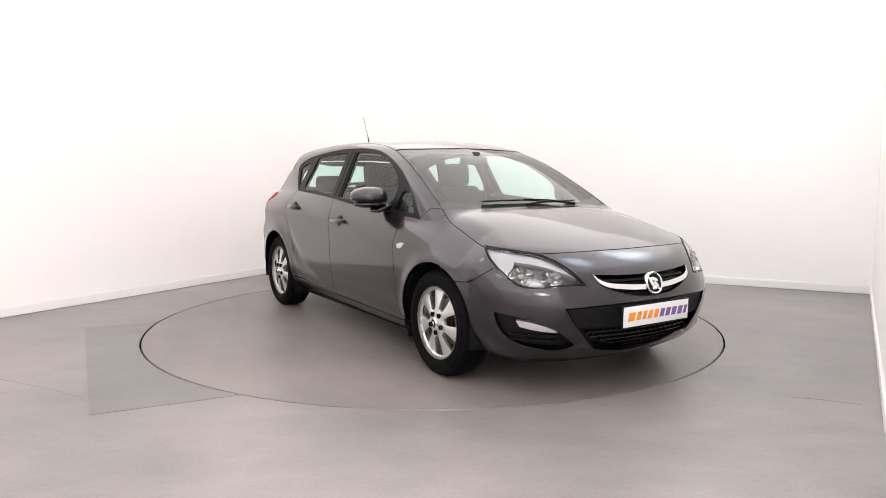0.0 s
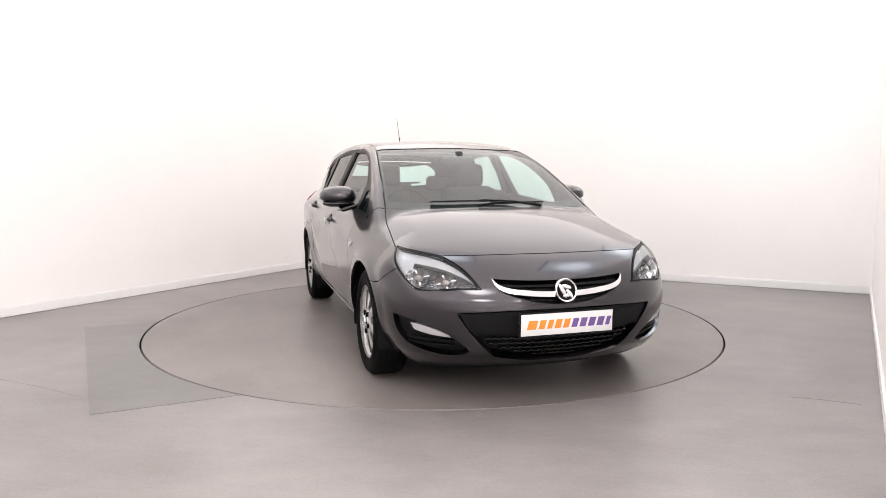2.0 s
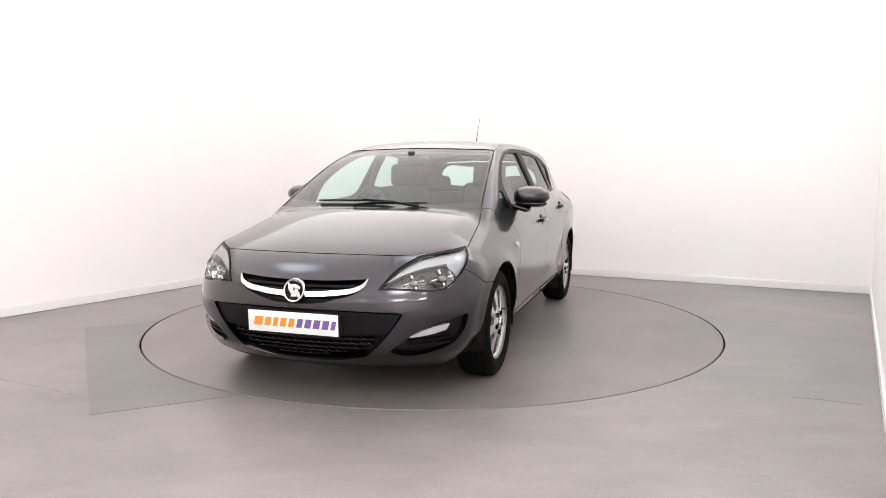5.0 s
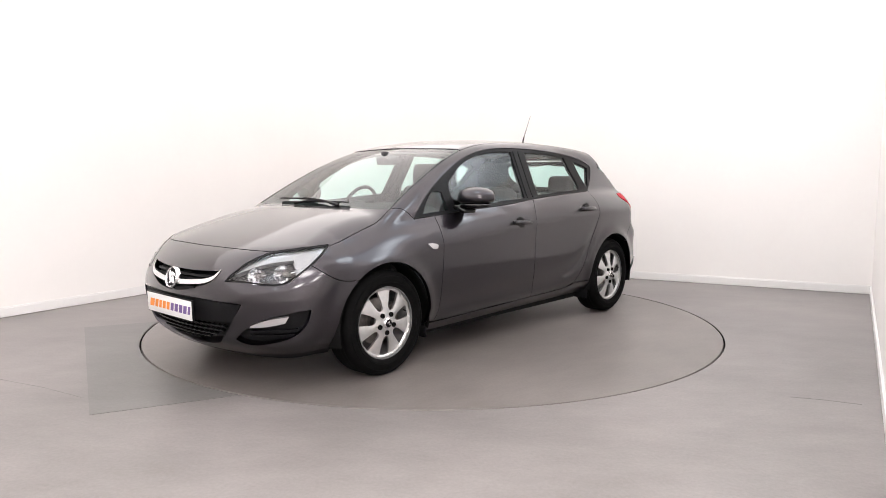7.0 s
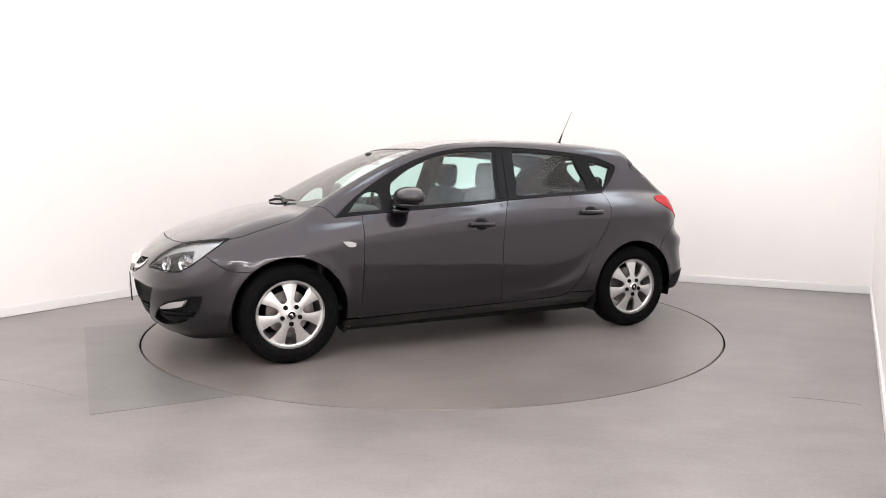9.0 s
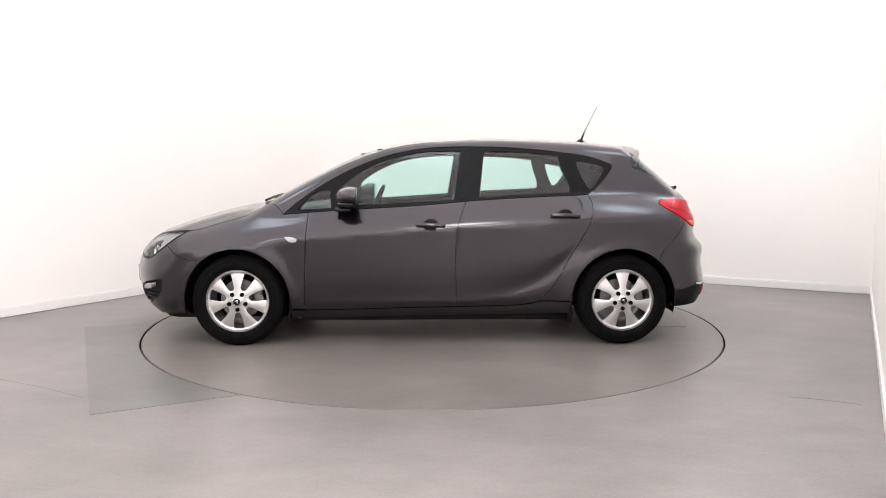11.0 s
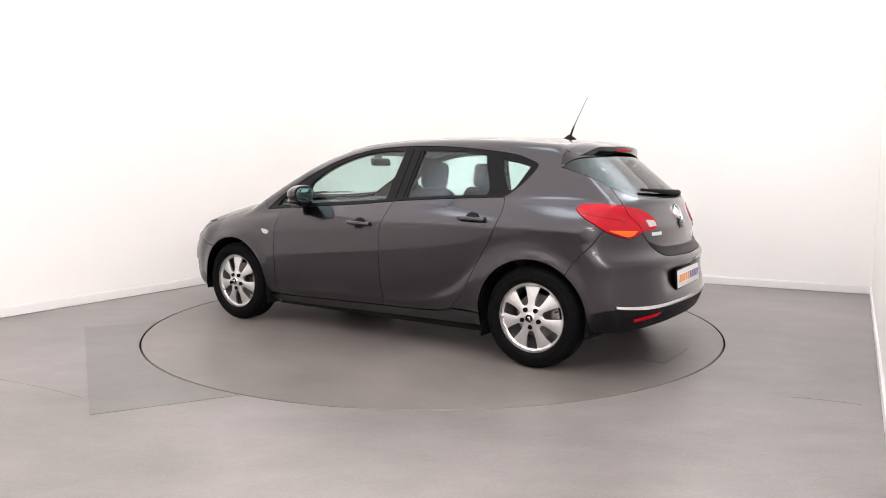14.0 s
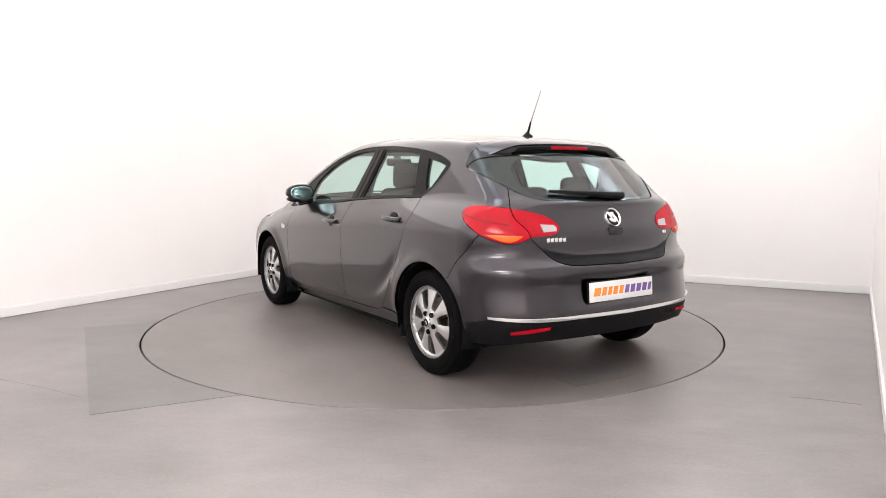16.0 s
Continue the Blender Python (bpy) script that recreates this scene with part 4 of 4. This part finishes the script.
    face = shell("spoked_rim", p, n, fs, rings, ALLOY, hub, .022, "silver seven-spoke alloy face", False)
    bm = bmesh.new()
    lathe(bm, [(0, .112), (.024, .111), (.028, .106), (.032, .104), (.033, .090)], 32, "y")
    cap = part("centre_cap", bm, CHROME, hub, "round centre cap with plain device")
    bm = bmesh.new()
    lathe(bm, [(0, .1128), (.023, .1118), (.023, .108)], 28, "y")
    part("cap_field", bm, BLACK, cap)
    bm = bmesh.new()
    box(bm, (.008, .003, .026), pose(-.004, .113, 0, 0, 20), .001)
    box(bm, (.020, .003, .007), pose(.003, .113, .003, 0, -15), .001)
    part("cap_device", bm, CHROME, cap)
    for k in range(5):
        a = math.radians(90 + 72 * k + 36)
        m = pose(.058 * math.cos(a), 0, .058 * math.sin(a))
        bm = bmesh.new()
        lathe(bm, [(.0145, .060), (.0145, .1015), (.0125, .1025), (.0105, .095), (0, .095)], 18, "y", m)
        part("wheel_bolt", bm, DARK, hub, "dark wheel bolt")
    bm = bmesh.new()
    lathe(bm, [(0, .02), (.070, .02), (.072, .0), (.140, .0), (.141, -.022), (0, -.022)], 56, "y")
    part("brake_disc", bm, STEEL, hub, "worn steel brake disc")
    bm = bmesh.new()
    box(bm, (.075, .06, .15), pose(-.125, -.005, .02, 0, 12), .012)
    part("brake_caliper", bm, STEEL, hub)
    bm = bmesh.new()
    rod(bm, [(-.175 * math.cos(.3), .065, .175 * math.sin(.3)), (-.168 * math.cos(.3), .095, .168 * math.sin(.3))], .004, 8)
    part("valve", bm, BLACK, hub)
    hub.location = (WX, .770, .318)
    for x, s in ((-WX, 1), (WX, -1), (-WX, -1)):
        copy_thing(hub, pose(x, .770 * s, .318, 0, 0, 0 if s > 0 else 180))


wheel_set()


def liners():
    for x in (WX, -WX):
        for s in (1, -1):
            bm = bmesh.new()
            n = 28
            rows = []
            for y, r in ((.872, .362), (.855, .372), (.80, .385), (.50, .385)):
                rows.append([bm.verts.new((x + r * math.cos(radians(-14 + 208 * i / n)), y * s, .318 + r * math.sin(radians(-14 + 208 * i / n)))) for i in range(n + 1)])
            for a, b in zip(rows, rows[1:]):
                for i in range(n):
                    bm.faces.new((a[i], a[i + 1], b[i + 1], b[i]))
            bm.faces.new(rows[-1])
            part("wheel_liner", bm, DARK, CAR, "black wheel-arch liner")
    # undertray and rear shield are unseen plates, added to darken the floor below
    for name, size, m in (("floor_pan", (1.94, 1.50, .07), pose(0, 0, .192)), ("subframe", (.66, 1.0, .10), pose(1.33, 0, .24)), ("subframe", (.66, 1.0, .10), pose(-1.33, 0, .26)),
                          ("engine_undertray", (.92, 1.20, .02), pose(1.40, 0, .168)), ("rear_shield", (.76, 1.10, .02), pose(-1.36, 0, .235)), ("bumper_beam", (.22, 1.30, .30), pose(1.86, 0, .36)), ("bumper_beam", (.14, 1.30, .26), pose(-1.80, 0, .45)), ("engine_block", (.85, 1.0, .34), pose(1.42, 0, .52)), ("boot_tub", (.60, 1.0, .40), pose(-1.40, 0, .52))):
        bm = bmesh.new()
        box(bm, size, m, .02)
        part(name, bm, DARK, CAR)
    bm = bmesh.new()
    rod(bm, [(.95, .55, .22), (.97, .70, .19), (.93, .76, .19)], .012, 8)
    part("jacking_bracket", bm, STEEL, CAR)
    bm = bmesh.new()
    rod(bm, [(1.0, .1, .19), (0, .12, .185), (-1.0, .1, .21), (-1.6, .3, .27)], .028, 10)
    part("exhaust_pipe", bm, STEEL, CAR, "dull steel exhaust pipe")
    for s in (1, -1):
        for x, w in ((-.985, .09), (.99, .07)):
            bm = bmesh.new()
            box(bm, (.010, .16, w), pose(x, .77 * s, .20), .004)
            part("mud_flap", bm, PLASTIC, CAR)


liners()


# ---- fittings outside ----
def on_skin(view, q, out=0.0):
    p = lift(view, np.array([q]))
    n = normals(p)[0]
    return Vector(p[0]) + Vector(n) * out, Vector(n)


def handles():
    for x, z, doors in ((.005, .848, FDOORS), (-.925, .914, RDOORS)):
        for s, d in zip((1, -1), doors):
            c, n = on_skin("side", (x, z))
            flip = Matrix.Diagonal((1, s, 1, 1))
            # shade of the handle recess, laid on the door as a black disc
            bm = bmesh.new()
            lathe(bm, [(0, .0035), (.040, .0030), (.047, .0005), (.047, -.008)], 32, "y", Matrix.Translation(c) @ Matrix.Diagonal((1.12, 1, .92, 1)) @ pose(0, 0, 0, 12))
            bmesh.ops.transform(bm, matrix=flip, verts=bm.verts)
            part("handle_cup_shade", bm, BLACK, d, "black disc for the shade in the recess behind the handle")
            bm = bmesh.new()
            vs = box(bm, (.205, .020, .034), Matrix(), .0095, 3)
            for v in bm.verts:
                v.co.y -= .9 * v.co.x ** 2 - .004
                v.co.z *= 1 - .9 * (v.co.x / .1) ** 2 * .3
            bmesh.ops.transform(bm, matrix=flip @ Matrix.Translation(c + Vector((0, .026, .002))) @ pose(0, 0, 0, 12, -2, 0), verts=bm.verts)
            part("door_handle", bm, PAINT, d, "body-coloured door handle")
            for e in (-.088, .088):
                bm = bmesh.new()
                box(bm, (.026, .03, .026), flip @ Matrix.Translation(c + Vector((e, .008, .002))), .008)
                part("handle_foot", bm, PAINT, d)


handles()


def mirrors():
    for s, d in zip((1, -1), FDOORS):
        flip = Matrix.Diagonal((1, s, 1, 1))
        # cap: rounded in front, cut flat behind for the glass
        bm = bmesh.new()
        bmesh.ops.create_uvsphere(bm, u_segments=40, v_segments=24, radius=1)
        for v in bm.verts:
            x, y, z = v.co
            sq = lambda t: math.copysign(abs(t) ** .82, t)
            v.co = (x * .104 if x > 0 else -.036 * min(1, -3 * x), sq(y) * .122 - .02 * x, sq(z) * (.076 - .010 * y) * (1 if z > 0 else .62) + .004 * y)
        bmesh.ops.transform(bm, matrix=flip @ pose(.545, .897, 1.037, 0, 0, 3), verts=bm.verts)
        cap = part("door_mirror", bm, PAINT, d, "body-coloured door mirror with black foot")
        bm = bmesh.new()
        bmesh.ops.create_uvsphere(bm, u_segments=32, v_segments=16, radius=1)
        for v in bm.verts:
            x, y, z = v.co
            v.co = (x * .004, math.copysign(abs(y) ** .7, y) * .093, math.copysign(abs(z) ** .7, z) * (.053 - .008 * y) + .004 * y)
        bmesh.ops.transform(bm, matrix=flip @ pose(.508, .896, 1.041, 0, 0, 3), verts=bm.verts)
        part("mirror_glass", bm, MIRROR, cap)
        bm = bmesh.new()
        bmesh.ops.create_uvsphere(bm, u_segments=32, v_segments=16, radius=1)
        for v in bm.verts:
            x, y, z = v.co
            v.co = (x * .096 * (1 if x > 0 else .4), math.copysign(abs(y) ** .82, y) * .112, z * .027)
        bmesh.ops.transform(bm, matrix=flip @ pose(.547, .893, .994, 0, 0, 3), verts=bm.verts)
        part("mirror_base", bm, GLOSS_BLACK, cap)
        bm = bmesh.new()
        box(bm, (.11, .12, .030), flip @ pose(.60, .835, .965, -14, 0, -8), .013, 3)
        part("mirror_foot", bm, GLOSS_BLACK, cap)


mirrors()


def number_plate(name, m, parent):
    """White plate with a slanted line of print, one plain bar to a letter."""
    bm = bmesh.new()
    box(bm, (.008, .545, .125), m @ pose(-.004, 0, 0), .004)
    back = part(name, bm, BLACK, parent, "white plate with orange and purple print")
    bm = bmesh.new()
    box(bm, (.004, .520, .111), m @ pose(.002, 0, 0), .0015)
    p = part("plate_face", bm, WHITE, back)
    w = [.062, .046, .040, .046, .044, .044, .047, .048, .048, .036]
    x = -.235
    for k, a in enumerate(w):
        bm = bmesh.new()
        h = .046
        sl = .012
        q = [(x + .006, -h / 2), (x + a - .006, -h / 2), (x + a - .006 + sl, h / 2), (x + .006 + sl, h / 2)]
        lo = [bm.verts.new(m @ Vector((.004, y, z))) for y, z in q]
        hi = [bm.verts.new(m @ Vector((.0050, y, z))) for y, z in q]
        bm.faces.new(lo)
        bm.faces.new(hi)
        for i in range(4):
            bm.faces.new((lo[i], lo[(i + 1) % 4], hi[(i + 1) % 4], hi[i]))
        part("print_bar", bm, ORANGE if k < 5 else PURPLE, back)
        x += a + (.002 if k != 4 else .004)


number_plate("front_plate", pose(2.250, 0, .440, 0, 2), CAR)
number_plate("rear_plate", pose(-2.060, 0, .540, 0, 0, 180) @ pose(0, 0, 0, 0, -4), CAR)


def small_fittings():
    # aerial
    bm = bmesh.new()
    z = float(ROOF(-1.206))
    lathe(bm, [(0, .030), (.010, .028), (.016, .018), (.030, .006), (.034, -.004)], 24, "z", pose(-1.206, 0, z) @ Matrix.Diagonal((1.5, .8, 1, 1)))
    a = part("aerial", bm, BLACK, CAR, "thin roof aerial")
    bm = bmesh.new()
    rod(bm, [(-1.212, 0, z + .02), (-1.236, 0, z + .085), (-1.243, 0, z + .10), (-1.335, 0, z + .288)], [.009, .006, .0026, .0016], 10)
    part("mast", bm, BLACK, a)
    # windscreen wipers
    for pts, foot in ((((1.225, .30), (1.20, 0), (1.185, -.25), (1.165, -.46)), (1.25, .32)), (((1.245, -.10), (1.215, .18), (1.19, .36)), (1.27, -.12))):
        p = line("top", *pts)
        n = normals(p)
        bm = bmesh.new()
        rod(bm, [Vector(q + k * .012) for q, k in zip(p[::4], n[::4])], .0055, 6)
        w = part("wiper_blade", bm, BLACK, CAR, "black wiper blade")
        mid = len(p) // 2
        f = lift("top", [foot])[0]
        bm = bmesh.new()
        rod(bm, [Vector(f) + Vector((0, 0, .012)), Vector((f + p[mid]) / 2) + Vector((0, 0, .022)), Vector(p[mid] + n[mid] * .020)], [.010, .007, .005], 8)
        part("wiper_arm", bm, BLACK, w)
    p = line("rear", (-1.90, -.10, 1.060), (-1.88, .10, 1.072), (-1.82, .40, 1.092))
    n = normals(p)
    bm = bmesh.new()
    rod(bm, [Vector(q + k * .016) for q, k in zip(p[::4], n[::4])], [.022 - .013 * i / max(1, len(p[::4]) - 1) for i in range(len(p[::4]))], 8)
    part("rear_wiper", bm, PLASTIC, GATE, "black rear wiper")
    # tailgate grip, lettering bars
    c, n = on_skin("rear", tuple(flat("rear", [(-1.985, 0, .868)])[0]), 0)
    bm = bmesh.new()
    box(bm, (.012, .115, .034), pose(c.x - .001, 0, .868, 0, 8), .005)
    part("grip_recess", bm, GLOSS_BLACK, GATE, "dark grip recess")
    bm = bmesh.new()
    box(bm, (.016, .118, .012), pose(c.x + .001, 0, .890, 0, 8), .004)
    part("grip_lip", bm, PAINT, GATE)
    def bars(y0, z0, count, w, h, step):
        for k in range(count):
            y = y0 - k * step
            q, nn = on_skin("rear", tuple(flat("rear", [(-1.96, y, z0)])[0]), .002)
            bm = bmesh.new()
            box(bm, (.004, w, h), Matrix.Translation(q) @ nn.to_track_quat("X", "Z").to_matrix().to_4x4() @ pose(0, 0, 0, 12), .001)
            part("letter_bar", bm, CHROME, GATE, "small chrome lettering bar")
    bars(.480, .838, 5, .020, .022, .028)
    bars(-.46, .845, 2, .022, .020, .030)


small_fittings()


# ---- cabin ----
def seat(name, x, y, w, top, lean, label):
    s = tagged(new(name), label)
    s.parent = CAR
    s.location = (x, y, 0)
    bm = bmesh.new()
    box(bm, (.50, w, .17), pose(.16, 0, .52, 0, -8), .05, 3)
    part("seat_cushion", bm, FABRIC, s)
    h = top - .55
    bm = bmesh.new()
    box(bm, (.15, w, h), pose(-.14 - lean * .5, 0, .55 + h / 2, 0, -math.degrees(math.atan(lean / h))), .055, 3)
    for v in bm.verts:
        v.co.y *= 1 - .16 * max(0, (v.co.z - .75) / .4)
    part("seat_back", bm, FABRIC, s)
    return s


def headrest(s, x, y, z, w=.27, h=.19):
    bm = bmesh.new()
    box(bm, (.10, w, h), pose(x, y, z, 0, -6), .045, 4)
    hr = part("headrest", bm, FABRIC, s, "dark padded headrest")
    for e in (-.05, .05):
        bm = bmesh.new()
        rod(bm, [(x + .01, y + e, z - h / 2 - .07), (x, y + e, z - h / 2 + .02)], .006, 8)
        part("headrest_post", bm, CHROME, hr)


def cabin():
    for y in (.37, -.37):
        s = seat("front_seat", .03, y, .50, 1.10, .20, "dark fabric front seat")
        headrest(s, -.335, 0, 1.185)
    s = seat("rear_seat", -.98, 0, 1.24, 1.02, .12, "dark fabric rear bench seat")
    for y in (.40, 0, -.40):
        headrest(s, -.275, y, 1.10 if y else 1.06, .25, .15 if y else .10)
    panel("door_card", "side", joined(dlo_low_d, door_mid, door_foot_f, door_front), CABIN, FDOORS, sink=.065, depth=0, grid=.06, mirror=True)
    panel("door_card", "side", joined(dlo_low_r, door_back, door_foot_r, door_mid), CABIN, RDOORS, sink=.065, depth=0, grid=.06, mirror=True)
    panel("roof_lining", "top", both(joined(roof_front[::-1], roof_side, roof_back)), LINING, CAR, sink=.04, gap=-.01, depth=0, grid=.08, label="pale grey roof lining")
    bm = bmesh.new()
    box(bm, (2.7, 1.36, .04), pose(-.35, 0, .30), .01)
    box(bm, (.06, 1.36, .62), pose(1.10, 0, .58), .02)
    part("cabin_floor", bm, CABIN, CAR, "dark carpeted cabin floor")
    bm = bmesh.new()
    vs = box(bm, (.50, 1.40, .24), pose(.90, 0, .845, 0, 6), .07, 4)
    box(bm, (.20, .44, .07), pose(.74, -.37, .955), .03, 3)
    box(bm, (.22, .26, .40), pose(.62, 0, .68), .04, 3)
    part("dashboard", bm, CABIN, CAR, "dark plastic dashboard")
    bm = bmesh.new()
    box(bm, (.42, 1.10, .03), pose(-1.52, 0, .995), .01)
    box(bm, (.04, 1.20, .60), pose(-1.34, 0, .68), .02)
    part("parcel_shelf", bm, CABIN, CAR, "dark parcel shelf")
    # steering wheel
    m = pose(.475, -.37, .925, 0, 66)
    bm = bmesh.new()
    n, k = 40, 10
    rows = [[bm.verts.new(m @ Vector(((.182 + .014 * math.cos(2 * math.pi * j / k)) * math.cos(2 * math.pi * i / n), (.182 + .014 * math.cos(2 * math.pi * j / k)) * math.sin(2 * math.pi * i / n), .014 * math.sin(2 * math.pi * j / k)))) for j in range(k)] for i in range(n)]
    for i in range(n):
        for j in range(k):
            bm.faces.new((rows[i][j], rows[(i + 1) % n][j], rows[(i + 1) % n][(j + 1) % k], rows[i][(j + 1) % k]))
    sw = part("steering_wheel", bm, BLACK, CAR, "black three-spoke steering wheel")
    bm = bmesh.new()
    box(bm, (.13, .15, .05), m, .03, 3)
    box(bm, (.04, .36, .02), m, .008)
    box(bm, (.17, .04, .02), m @ pose(.09, 0, 0), .008)
    part("steering_hub", bm, CABIN, sw)
    bm = bmesh.new()
    box(bm, (.035, .24, .065), pose(.50, 0, 1.295, 0, 12), .015, 3)
    rm = part("rear_view_mirror", bm, HOUSING, CAR, "grey rear-view mirror")
    bm = bmesh.new()
    box(bm, (.05, .05, .05), pose(.53, 0, 1.335), .012)
    part("mirror_stalk", bm, CABIN, rm)
    for s in (1, -1):
        bm = bmesh.new()
        rod(bm, [(-.27, .60 * s, 1.33), (-.30, .70 * s, 1.08), (-.30, .74 * s, .60)], .022, 6)
        part("seat_belt", bm, CABIN, CAR)


cabin()


def motions():
    def car_pose(a):
        r = math.radians(a)
        return pose(0.027 * math.cos(r) - 0.021 * math.sin(r), 0.027 * math.sin(r) + 0.021 * math.cos(r), 0, 0, 0, a)

    TURN = [(0, -58.0), (0.5, -59.3), (1, -62.45), (1.5, -67.15), (2, -73.0), (2.5, -79.1), (3, -85.13), (3.5, -91.1), (4, -97.15), (5, -109.08), (6, -120.95), (7, -132.75), (8, -144.49),
            (9, -156.18), (10, -167.82), (11, -179.43), (12, -191.02), (13, -202.57), (14, -214.12), (15, -225.65), (16, -237.25)]
    walk(CAR, [(t, car_pose(a)) for t, a in TURN])
    walk(TURNTABLE, [(t, pose(0, 0, 0, 0, 0, a)) for t, a in TURN])


motions()
